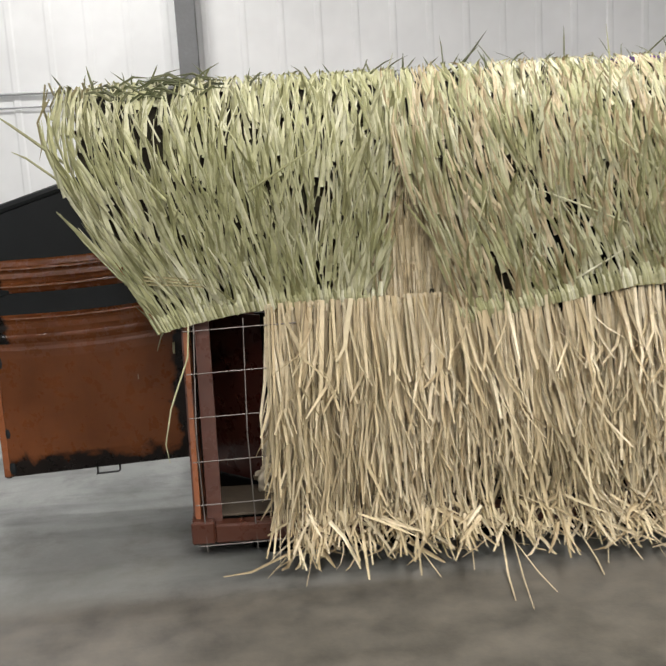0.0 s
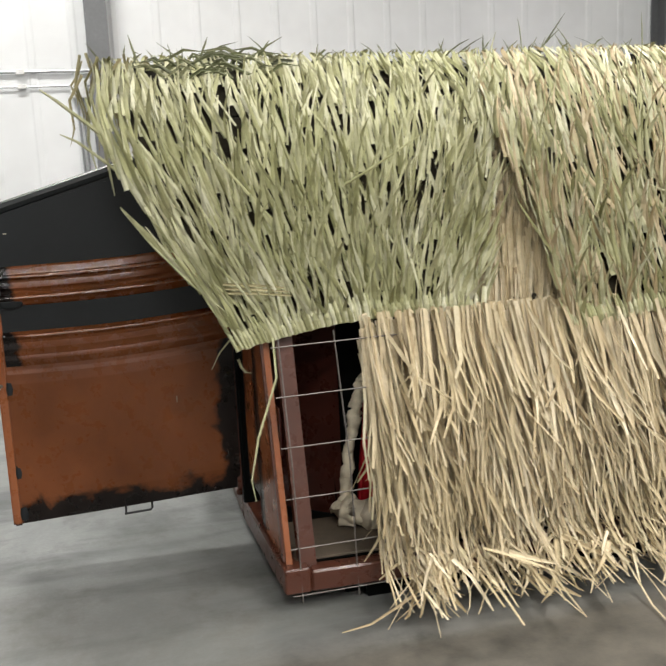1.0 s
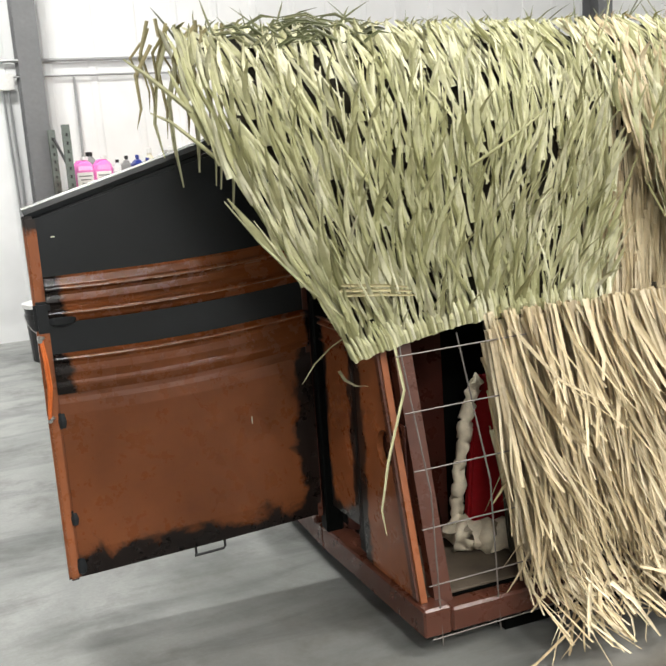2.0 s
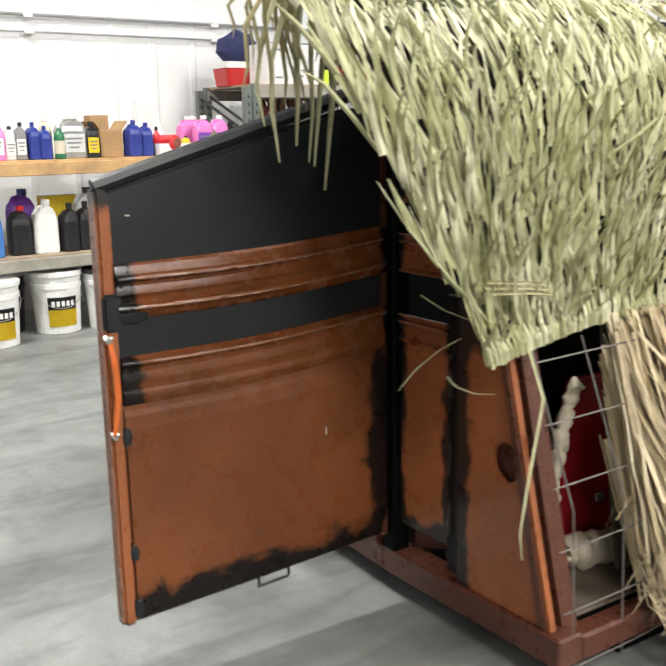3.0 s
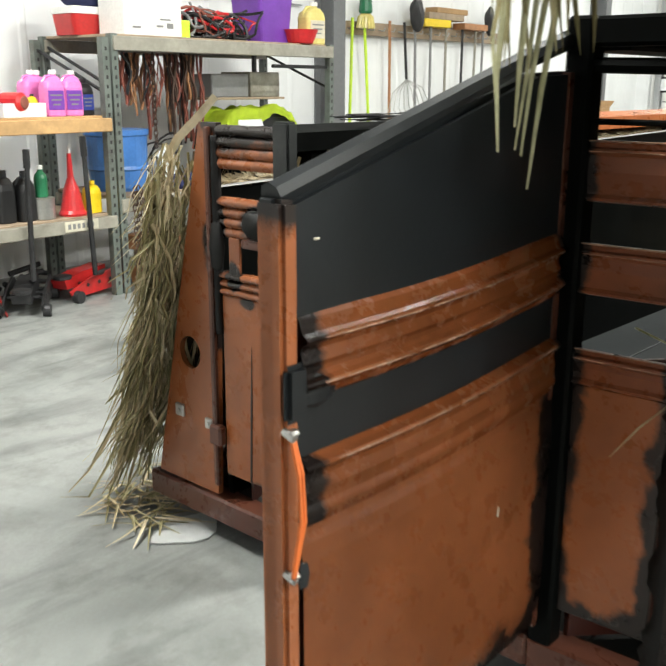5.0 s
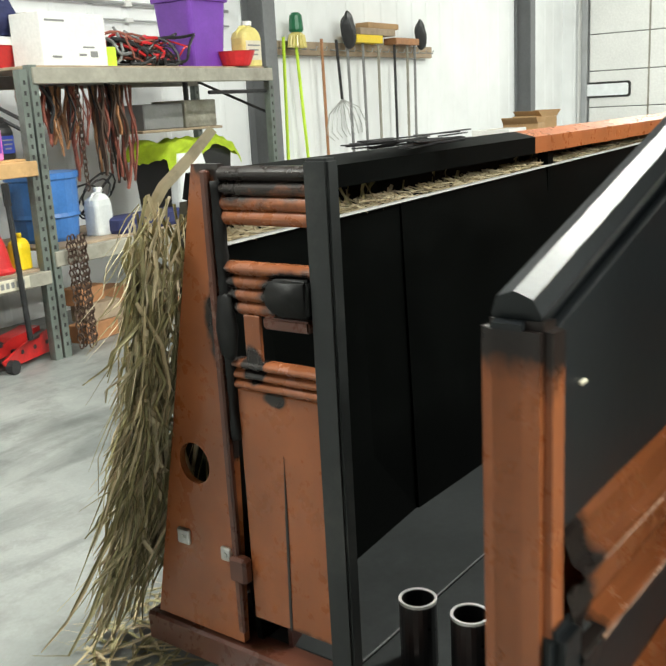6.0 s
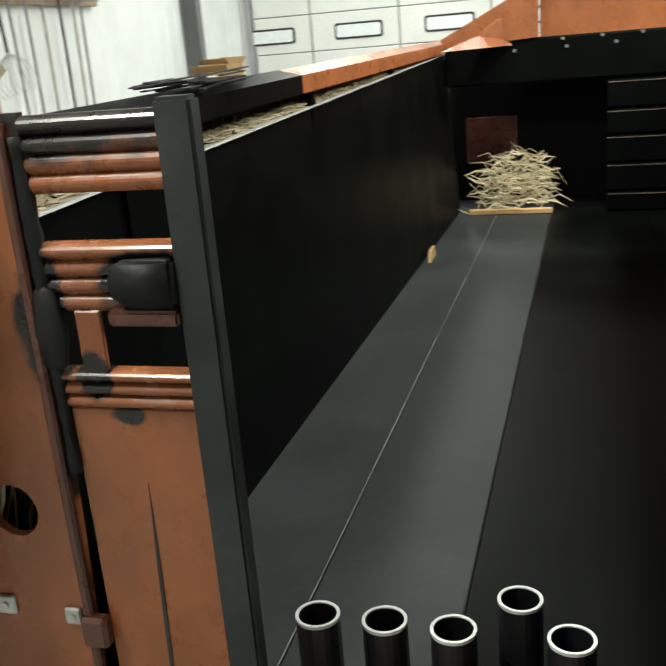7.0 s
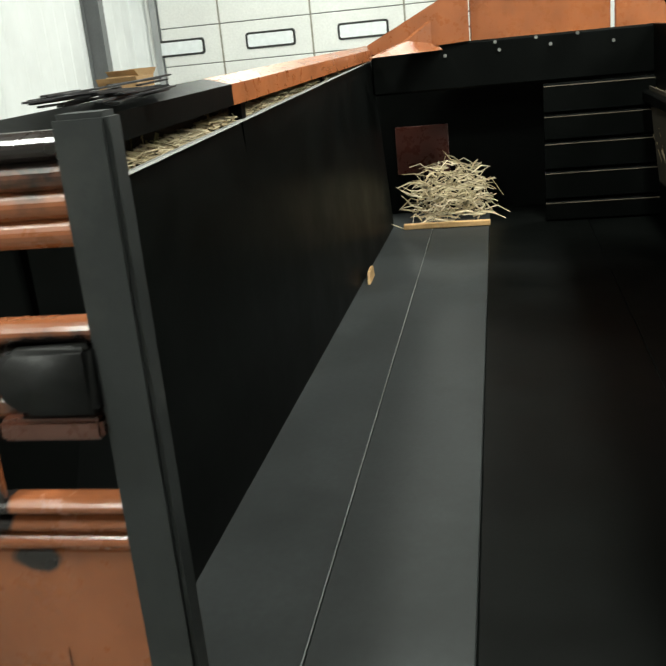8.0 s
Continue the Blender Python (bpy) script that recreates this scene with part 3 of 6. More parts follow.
def far_y(z):
    return 4.47 - 0.235 * (z - 0.1)


# floor sheets; the lid's shade and the lit half are in their colours
for y0, y1, lift, tone_mat in ((2.76, 3.18, 0, "black"), (3.1815, 3.685, 0.002, "black"), (3.6865, 3.985, 0.0, "rubber"), (3.9865, 4.36, 0.003, "rubber")):
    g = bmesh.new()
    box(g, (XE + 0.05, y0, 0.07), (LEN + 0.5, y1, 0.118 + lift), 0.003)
    part("floor_sheet", g, tone_mat, blind, "grey rubber floor sheet, toned for the lit half" if tone_mat == "rubber" else "black floor sheet, toned for the shaded half")
g = bmesh.new()
box(g, (XE + 0.06, 3.9845, 0.119), (LEN, 3.9868, 0.1223), 0.0004)
part("seam_strip", g, "grey", blind, "thin pale worn seam")
# skids
for yy in (2.95, 3.6, 4.25):
    g = bmesh.new()
    box(g, (-0.2, yy - 0.04, 0.0), (LEN + 0.3, yy + 0.04, 0.07), 0.006)
    part("skid", g, "darksteel", blind)
# two plates added to stop light passing under the blind
g = bmesh.new()
box(g, (-0.07, 2.735, 0.0), (LEN + 0.3, 2.775, 0.068), 0.004)
part("base_plate", g, "black", blind, "black plate added to block light under the side rail")
g = bmesh.new()
box(g, (-0.12, 2.78, 0.0), (-0.08, 4.42, 0.068), 0.004)
part("base_plate", g, "black", blind, "black plate added to block light under the doorway")
# bottom rim
for a, b in (((XE - 0.02, 3.275, 0.055), (XE + 0.05, 4.50, 0.125)), ((XE + 0.083, 2.70, 0.055), (LEN + 0.5, 2.755, 0.115)), ((XE + 0.05, 4.44, 0.055), (LEN + 0.5, 4.50, 0.115))):
    g = bmesh.new()
    box(g, a, b, 0.006)
    part("bottom_rail", g, "brownpost", blind)
g = bmesh.new()
prism(g, [(XE - 0.02, 3.275, 0.055), (XE + 0.012, 2.70, 0.055), (XE + 0.082, 2.70, 0.055), (XE + 0.05, 3.275, 0.055)], (0, 0, 0.07))
bmesh.ops.bevel(g, geom=g.edges[:], offset=0.005, segments=1, affect="EDGES")
part("bottom_rail", g, "brownpost", blind)
g = bmesh.new()
box(g, (XE - 0.035, 3.29, 0.126), (XE + 0.04, 3.935, 0.15), 0.006)
part("door_sill", g, "brownpost", blind)

g = bmesh.new()
box(g, (XE + 0.05, 2.757, 0.119), (0.79, 3.02, 0.127), 0.002)
part("ledge_board", g, "dirtyboard", blind, "dirty brown ledge board behind the wire")

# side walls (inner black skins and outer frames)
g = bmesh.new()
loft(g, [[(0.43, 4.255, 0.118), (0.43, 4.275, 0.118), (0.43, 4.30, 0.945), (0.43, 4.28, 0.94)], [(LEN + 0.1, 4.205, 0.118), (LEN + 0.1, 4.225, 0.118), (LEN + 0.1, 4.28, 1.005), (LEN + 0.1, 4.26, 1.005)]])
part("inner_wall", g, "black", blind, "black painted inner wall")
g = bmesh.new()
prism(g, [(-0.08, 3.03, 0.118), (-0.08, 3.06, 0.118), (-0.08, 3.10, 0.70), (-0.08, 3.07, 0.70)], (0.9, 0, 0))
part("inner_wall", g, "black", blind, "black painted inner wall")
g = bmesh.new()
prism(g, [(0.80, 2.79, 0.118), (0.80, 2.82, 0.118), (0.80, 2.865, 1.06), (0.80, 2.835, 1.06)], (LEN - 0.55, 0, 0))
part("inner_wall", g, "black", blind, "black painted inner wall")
g = bmesh.new()
box(g, (0.79, 2.86, 0.118), (0.82, 3.05, 0.70), 0.003)
part("cross_wall", g, "black", blind)
g = bmesh.new()
loft(g, [[(XE + 0.03, 4.20, 0.12), (XE + 0.03, 4.215, 0.12), (XE + 0.03, 4.295, 0.935), (XE + 0.03, 4.28, 0.93)], [(0.43, 4.262, 0.12), (0.43, 4.277, 0.12), (0.43, 4.30, 0.94), (0.43, 4.285, 0.94)]])
part("inner_corner", g, "black", blind, "black inner corner sheet")
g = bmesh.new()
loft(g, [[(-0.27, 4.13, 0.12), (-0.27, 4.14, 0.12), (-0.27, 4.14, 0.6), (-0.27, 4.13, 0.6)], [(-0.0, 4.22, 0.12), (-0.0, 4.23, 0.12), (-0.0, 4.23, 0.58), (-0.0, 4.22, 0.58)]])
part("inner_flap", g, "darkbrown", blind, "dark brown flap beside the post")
g = bmesh.new()
box(g, (0.0, 4.205, 0.12), (0.006, 4.225, 0.50), 0.001)
part("flap_edge", g, "lumber", blind, "thin pale flap edge")
# far top rail: black near the post, brown further on
for x0, x1, mat in ((XE + 0.04, 1.15, "black"), (1.15, LEN + 0.3, "brown")):
    g = bmesh.new()
    prism(g, [(x0, 4.245, 1.012), (x0, 4.245, 1.062), (x0, 4.315, 1.08), (x0, 4.33, 1.03)], (x1 - x0, 0, 0))
    part("top_rail", g, mat, blind)
# black sheet added for the darkness inside the slot
g = bmesh.new()
box(g, (XE + 0.06, 4.333, 0.90), (LEN + 0.2, 4.338, 1.04))
part("slot_shade", g, "black", blind)
for x0 in (0.1, 1.3, 2.5, 3.6):
    g = bmesh.new()
    prism(g, [(x0, 4.27, 0.12), (x0, 4.44, 0.12), (x0, 4.30, 1.02), (x0, 4.27, 1.02)], (0.04, 0, 0))
    part("rib", g, "black", blind)

# near side: frame, roof rail, dark panel behind the wire
g = bmesh.new()
prism(g, [(XE + 0.03, near_y(0.1), 0.11), (XE + 0.075, near_y(0.1), 0.11), (XE + 0.075, near_y(0.78), 0.78), (XE + 0.03, near_y(0.78), 0.78)], (0, 0.03, 0.0))
part("corner_post", g, "brownpost", blind, "worn reddish brown corner post")
for x0 in (1.2, 2.5, 3.7):
    g = bmesh.new()
    prism(g, [(x0, 2.758, 0.116), (x0 + 0.05, 2.758, 0.116), (x0 + 0.05, 2.795, 0.70), (x0, 2.795, 0.70)], (0, 0.022, 0.0))
    part("side_post", g, "brownpost", blind)
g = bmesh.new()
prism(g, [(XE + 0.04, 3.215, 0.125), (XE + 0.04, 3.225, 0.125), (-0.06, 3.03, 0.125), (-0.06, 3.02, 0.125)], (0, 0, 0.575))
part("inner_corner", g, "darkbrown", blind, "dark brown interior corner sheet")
for z0, z1, y0, y1 in ((1.245, 1.30, 3.18, 3.30), (0.70, 0.75, 2.875, 2.915)):
    g = bmesh.new()
    box(g, (XE + 0.03 if z0 > 1 else 0.0, y0, z0), (1.2 if z0 > 1 else LEN + 0.3, y1, z1), 0.006)
    part("roof_rail", g, "black", blind)
g = bmesh.new()
prism(g, [(0.0, 2.905, 0.75), (0.0, 2.925, 0.75), (0.0, 2.945, 1.11), (0.0, 3.03, 1.30), (0.0, 3.225, 1.41), (0.0, 3.215, 1.43), (0.0, 3.01, 1.32), (0.0, 2.925, 1.12)], (2.88, 0, 0))
part("lid", g, "black", blind, "raised black lid under the thatch")
# flap added out of view to shade the tub's near half
g = bmesh.new()
prism(g, [(-0.1, 3.20, 1.395), (-0.1, 3.20, 1.41), (-0.1, 3.29, 1.40), (-0.1, 3.29, 1.385)], (2.9, 0, 0))
part("shade_flap", g, "black", blind, "unseen black flap added to shade the near side")

# wire grid on the near side
for k in range(3):
    x = -0.285 + 0.152 * k
    g = bmesh.new()
    tube(g, [(x, 2.70, 0.03), (x - 0.006, 2.712, 0.4), (x + 0.005, 2.85, 0.72)], 0.0019, 5)
    part("wire", g, "wire", blind)
for k, z in enumerate((0.055, 0.182, 0.312, 0.443, 0.573, 0.70)):
    g = bmesh.new()
    yy = 2.70 + 0.20 * max(0, z - 0.1) ** 1.3
    tube(g, [(-0.31, yy, z - 0.004), (-0.1, yy - 0.003, z + 0.001), (0.06, yy + 0.004, z + 0.002), (0.5, yy + 0.09, z)], 0.0019, 5)
    part("wire", g, "wire", blind)

# posts at the doorway
g = bmesh.new()
box(g, (XE - 0.02, NP - 0.05, 0.12), (XE + 0.03, NP, 1.30), 0.006)
part("door_post", g, "black", blind, "black square hinge post")
g = bmesh.new()
box(g, (XE - 0.02, FP - 0.022, 0.12), (XE + 0.014, FP + 0.03, 1.108), 0.005, 2)
part("door_post", g, "scuffed", blind, "scuffed black square latch post")


def slats(parent, ya, yb, tops, mat):
    """Ribbed steel strips across an end panel between two plan lines."""
    for z1, z0 in tops:
        n = max(3, round((z1 - z0) / 0.0235))
        h = (z1 - z0) / n
        prof = []
        for i in range(n):
            zb = z0 + i * h
            crest = 0.013 if i == n - 1 else 0.010
            prof += [(0.001 + crest * math.sin(math.pi * q) ** 0.7, zb + q * h) for q in (0.0, 0.08, 0.2, 0.35, 0.5, 0.65, 0.8, 0.92)]
        prof.append((0.001, z1))
        g = bmesh.new()
        pts = [(XE - d, ya, z) for d, z in prof] + [(XE + 0.012, ya, z1), (XE + 0.012, ya, z0)]
        prism(g, pts, (0, yb - ya, 0))
        part("ribbed_strip", g, mat, parent)


def holed_plate(name, pts, cy, cz, rad, mat, label):
    """A plate in the end plane with a round hole through it."""
    angles = [2 * math.pi * k / 28 for k in range(28)] + [math.atan2(z - cz, y - cy) % (2 * math.pi) for y, z in pts]
    angles = sorted(angles)
    n = len(angles)
    g = bmesh.new()
    rings = []
    for x in (XE - 0.006, XE + 0.010):
        inner, outer = [], []
        for a in angles:
            dy, dz = math.cos(a), math.sin(a)
            best = 9.0
            for (y1, z1), (y2, z2) in zip(pts, pts[1:] + pts[:1]):
                ey, ez = y2 - y1, z2 - z1
                det = dy * ez - dz * ey
                if abs(det) < 1e-9:
                    continue
                s_ = ((y1 - cy) * ez - (z1 - cz) * ey) / det
                u_ = ((y1 - cy) * dz - (z1 - cz) * dy) / det
                if s_ > 0 and -1e-6 <= u_ <= 1 + 1e-6:
                    best = min(best, s_)
            inner.append(g.verts.new((x, cy + rad * dy, cz + rad * 1.05 * dz)))
            outer.append(g.verts.new((x, cy + best * dy, cz + best * dz)))
        rings.append((inner, outer))
    (i0, o0), (i1, o1) = rings
    for k in range(n):
        q = (k + 1) % n
        g.faces.new((i0[k], i0[q], o0[q], o0[k]))
        g.faces.new((i1[k], o1[k], o1[q], i1[q]))
        g.faces.new((i0[k], i1[k], i1[q], i0[q]))
        g.faces.new((o0[k], o0[q], o1[q], o1[k]))
    return part(name, g, mat, blind, label)


# far end panel
slats(blind, 3.985, 4.185, ((1.095, 0.992),), "brownend")
slats(blind, 3.985, 4.185, ((0.925, 0.827), (0.742, 0.682)), "brownmid")
g = bmesh.new()
box(g, (XE - 0.004, 3.985, 0.20), (XE + 0.012, 4.185, 0.682), 0.002)
part("lower_panel", g, "brownend", blind, "scorched brown lower panel")
g = bmesh.new()
box(g, (XE - 0.010, 4.11, 0.735), (XE - 0.002, 4.15, 0.83), 0.002)
part("strap_plate", g, "brownmid", blind)
g = bmesh.new()
prism(g, [(XE - 0.030, 3.985, 0.838), (XE - 0.030, 4.060, 0.838), (XE - 0.030, 4.082, 0.855), (XE - 0.030, 4.082, 0.885), (XE - 0.030, 4.066, 0.903), (XE - 0.030, 3.985, 0.906)], (0.022, 0, 0))
bmesh.ops.bevel(g, geom=g.edges[:], offset=0.006, segments=2, affect="EDGES")
part("latch", g, "burnt", blind, "burnt black slide latch", True)
g = bmesh.new()
box(g, (XE - 0.026, 3.985, 0.812), (XE - 0.002, 4.09, 0.834), 0.004, 2)
part("latch_plate", g, "brownpost", blind, "scorched latch plate")
holed_plate("side_panel", [(4.187, 1.10), (4.252, 1.10), (4.47, 0.13), (4.22, 0.13)], 4.318, 0.505, 0.042, "brownfar", "brown tapering side panel with a round hole")
g = bmesh.new()
box(g, (XE - 0.02, 4.205, 0.16), (XE - 0.004, 4.222, 1.09), 0.004)
part("edge_bead", g, "brownpost", blind)
for yy, zz, w in ((4.365, 0.335, 0.035), (4.245, 0.325, 0.03)):
    g = bmesh.new()
    box(g, (XE - 0.014, yy - w / 2, zz - w / 2), (XE - 0.004, yy + w / 2, zz + w / 2), 0.003)
    tube(g, [(XE - 0.006, yy, zz), (XE - 0.017, yy, zz)], 0.006, 10)
    part("fastener", g, "chrome", blind)
g = bmesh.new()
box(g, (XE - 0.03, 4.18, 0.28), (XE - 0.004, 4.225, 0.335), 0.006)
part("hinge", g, "brownpost", blind)
g = bmesh.new()
lathe(g, [(0.0, -0.03), (0.035, -0.025), (0.05, 0), (0.03, 0.03), (0.0, 0.034)], 14, Matrix.Translation((XE - 0.012, 4.19, 0.80)) @ Matrix.Diagonal((0.25, 0.55, 2.0, 1)))
part("weld_blob", g, "burnt", blind, "", True)
g = bmesh.new()
secs = []
for i in range(30):
    z = 0.58 + i * 0.49 / 29
    r = 0.007 + 0.011 * noise.noise(Vector((3.1, 0, z * 11))) ** 2 + 0.006 * rnd.random()
    secs.append([(XE - 0.010, 4.194 - r, z), (XE - 0.018 - 0.004 * rnd.random(), 4.194, z), (XE - 0.010, 4.194 + r, z), (XE + 0.0, 4.194 + r, z), (XE + 0.0, 4.194 - r, z)])
loft(g, secs)
part("weld_seam", g, "burnt", blind, "scorched black seam", True)

g = bmesh.new()
prism(g, [(XE - 0.0055, 4.088, 0.20), (XE - 0.0055, 4.094, 0.20), (XE - 0.0055, 4.087, 0.42), (XE - 0.0055, 4.080, 0.565), (XE - 0.0055, 4.081, 0.42)], (0.001, 0, 0))
part("crack", g, "gasket", blind, "dark vertical crack")
# near end panel
for z1, z0 in ((1.10, 0.995), (0.925, 0.832), (0.735, 0.665)):
    prof = [(0.0, z0), (0.010, z0 + 0.004), (0.010, z0 + 0.008), (0.004, z0 + 0.014), (0.007, (z0 + z1) / 2), (0.004, z1 - 0.026), (0.011, z1 - 0.020), (0.010, z1 - 0.015), (0.003, z1 - 0.012), (0.004, z1 - 0.004), (0.013, z1 - 0.002), (0.012, z1)]
    g = bmesh.new()
    prism(g, [(XE - d, 3.055, z) for d, z in prof] + [(XE - 0.004, 3.055, z1), (XE + 0.004, 3.055, z1 - 0.006), (XE + 0.004, 3.055, z0)], (0, 0.17, 0))
    part("ribbed_strip", g, "brownslat", blind)
    # pale lines for rub marks and highlights on the strip's upper ribs
    for zr, dr in ((z1 - 0.001, 0.0128), (z1 - 0.019, 0.011)):
        g = bmesh.new()
        tube(g, [(XE - dr, 3.058, zr), (XE - dr - 0.0004, 3.11, zr), (XE - dr, 3.16, zr), (XE - dr, 3.222, zr)], [0.0006, 0.0014, 0.001, 0.0012], 6)
        part("rubbed_ridge", g, "ridge", blind, "rubbed line with painted glint on a rib")
g = bmesh.new()
box(g, (XE - 0.002, 3.05, 0.20), (XE + 0.012, 3.225, 0.665), 0.002)
part("lower_panel", g, "brownnear", blind, "scorched brown lower panel")
holed_plate("side_panel", [(3.02, 0.80), (2.90, 0.80), (2.735, 0.12), (3.02, 0.12)], 2.875, 0.462, 0.042, "browntri", "brown tapering side panel with a round hole")
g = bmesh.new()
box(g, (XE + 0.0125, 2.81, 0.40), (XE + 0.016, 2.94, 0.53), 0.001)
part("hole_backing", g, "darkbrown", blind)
g = bmesh.new()
prism(g, [(XE - 0.012, 2.765, 0.13), (XE - 0.012, 2.745, 0.13), (XE - 0.012, 2.90, 0.78), (XE - 0.012, 2.915, 0.78)], (0.01, 0, 0))
part("edge_bead", g, "brownpost", blind)
for yy, w in ((3.026, 0.042),):
    g = bmesh.new()
    secs = []
    for i in range(34):
        z = 0.14 + i * 0.66 / 33
        r = w * (0.35 + 0.5 * rnd.random())
        cy = yy + 0.006 * (rnd.random() - 0.5)
        secs.append([(XE - 0.003 - 0.002 * rnd.random(), cy - r, z), (XE - 0.006, cy, z), (XE - 0.003, cy + r, z), (XE + 0.01, cy + r, z), (XE + 0.01, cy - r, z)])
    loft(g, secs)
    part("weld_strip", g, "burnt", blind, "black scorched weld seam", True)
for z0, z1, r in ((1.155, 1.18, 0), (1.21, 1.235, 1)):
    g = bmesh.new()
    if r:
        tube(g, [(XE, 3.26, 1.222), (XE + 0.01, 2.98, 1.215)], 0.013, 8)
    else:
        box(g, (XE - 0.005, 3.0, z0 - 0.03), (XE + 0.012, 3.23, z0 - 0.02), 0.003)
    part("cross_bar", g, "black", blind)
g = bmesh.new()
box(g, (XE - 0.018, 2.98, 1.25), (XE + 0.03, 3.228, 1.298), 0.006)
part("top_bar", g, "black", blind)

# far end of the tub
g = bmesh.new()
box(g, (LEN + 0.0, 2.85, 0.83), (LEN + 0.06, 4.25, 1.06), 0.01)
part("cross_beam", g, "black", blind, "black cross beam with bolt heads")
for yy, zz in ((3.87, 1.0), (3.6, 1.005), (3.35, 1.01), (3.62, 1.045), (3.42, 1.048), (3.22, 1.05), (3.05, 1.0)):
    g = bmesh.new()
    tube(g, [(LEN - 0.008, yy, zz), (LEN + 0.004, yy, zz)], 0.009, 8)
    part("bolt", g, "chrome", blind)
g = bmesh.new()
z0 = 0.118
for z1 in (0.23, 0.384, 0.533, 0.67, 0.822):
    prism(g, [(LEN, 2.80, z0), (LEN - 0.014, 2.80, z0 + 0.012), (LEN - 0.016, 2.80, z1 - 0.014), (LEN, 2.80, z1 - 0.003), (LEN + 0.03, 2.80, z1 - 0.003), (LEN + 0.03, 2.80, z0)], (0, 0.59, 0))
    part("ribbed_slat", g, "black", blind, "black horizontal slat")
    # pale strip that paints the highlight along the slat's top edge
    g = bmesh.new()
    box(g, (LEN - 0.019, 2.80, z1 - 0.017), (LEN - 0.0165, 3.39, z1 - 0.012))
    part("edge_highlight", g, "dirtyboard", blind, "thin painted highlight on a slat edge")
    g = bmesh.new()
    z0 = z1
g.free()
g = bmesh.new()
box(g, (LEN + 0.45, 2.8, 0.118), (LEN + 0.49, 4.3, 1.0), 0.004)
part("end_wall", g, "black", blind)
g = bmesh.new()
box(g, (LEN + 0.43, 3.9, 0.35), (LEN + 0.448, 4.2, 0.62), 0.004)
part("end_patch", g, "darkbrown", blind)
for y0, y1 in ((3.755, 3.05), (3.04, 2.5)):
    g = bmesh.new()
    box(g, (LEN + 0.12, y1, 1.03), (LEN + 0.16, y0 - 0.012, 1.42), 0.006)
    part("front_panel", g, "brown", blind, "brown sheet above the cross beam")
g = bmesh.new()
prism(g, [(LEN - 0.3, 4.20, 1.03), (LEN + 0.12, 3.75, 1.03), (LEN + 0.12, 3.75, 1.30), (LEN - 0.1, 4.05, 1.09)], (0, 0.02, 0.0))
part("gusset", g, "brown", blind)
g = bmesh.new()
prism(g, [(LEN - 0.014, 4.26, 1.035), (LEN - 0.014, 3.745, 1.062), (LEN - 0.014, 3.745, 1.34), (LEN - 0.014, 4.26, 1.085)], (0.012, 0, 0))
part("corner_plate", g, "brown", blind, "brown plate rising from the rail's end")
g = bmesh.new()
prism(g, [(2.70, 4.195, 0.118), (2.86, 4.195, 0.118), (2.86, 4.2, 0.165), (2.75, 4.2, 0.165)], (0, -0.012, 0))
part("repair_patch", g, "lumber", blind, "small bare wooden patch")

# ---- the open door ----
HX = XE - 0.012
SAG = 0.048


def dp(x, y, z):
    """A point of the leaf: x along it from the hinge (negative), z as at the hinge, sagging to the free edge."""
    return (HX + x, y, z + SAG * x)


DW = 0.70
YD = 3.258
TOPZ = [(-0.0, 1.215), (-0.12, 1.215), (-0.30, 1.178), (-DW, 1.093)]


def door_strip(name, prof, mat, label="", x0=-0.012, x1=-DW + 0.03, droop=0.012):
    """A pressed strip of the leaf: prof holds (bulge, height) pairs."""
    g = bmesh.new()
    nx = 24
    cols = []
    for i in range(nx + 1):
        x = x0 + (x1 - x0) * i / nx
        bow = math.sin(math.pi * i / nx)
        cols.append([g.verts.new(dp(x, YD - d - 0.004 * bow, z - droop * bow * min(1.0, max(0.0, (z - 0.24) / 0.38)))) for d, z in prof])
    for a, b in zip(cols, cols[1:]):
        for k in range(len(prof) - 1):
            g.faces.new((a[k], a[k + 1], b[k + 1], b[k]))
    bmesh.ops.solidify(g, geom=g.faces[:], thickness=-0.004)
    return part(name, g, mat, leaf, label)


g = bmesh.new()
prism(g, [dp(0, YD + 0.012, 0.165), dp(-DW, YD + 0.012, 0.165), dp(-DW, YD + 0.012, 1.09), dp(-0.30, YD + 0.012, 1.175), dp(-0.12, YD + 0.012, 1.212), dp(0, YD + 0.012, 1.212)], (0, 0.02, 0))
leaf = part("door", g, "blackdoor", blind, "open brown and black ribbed steel door")
g = bmesh.new()
pts = [(-0.012, 0.915), (-DW + 0.03, 0.915), (-DW + 0.03, 1.082), (-0.30, 1.165), (-0.12, 1.207), (-0.012, 1.207)]
prism(g, [dp(x, YD, z) for x, z in pts], (0, 0.008, 0))
part("upper_panel", g, "blackdoor", leaf, "plain black upper panel")
RB = [(-0.002, 0.940), (0.004, 0.934), (0.008, 0.922), (0.010, 0.917), (0.0175, 0.913), (0.019, 0.909), (0.0165, 0.905), (0.009, 0.901), (0.006, 0.893), (0.009, 0.884), (0.011, 0.877), (0.006, 0.869), (0.005, 0.862), (0.010, 0.857), (0.0175, 0.853), (0.019, 0.849), (0.017, 0.845), (0.010, 0.838), (0.004, 0.829), (-0.002, 0.824)]
door_strip("ribbed_band", [(d, z + 0.004) for d, z in RB], "brownband", "brown band of pressed ribs", droop=0.010)
g = bmesh.new()
prism(g, [dp(x, YD, z) for x, z in ((-0.012, 0.725), (-DW + 0.03, 0.725), (-DW + 0.03, 0.835), (-0.012, 0.835))], (0, 0.008, 0))
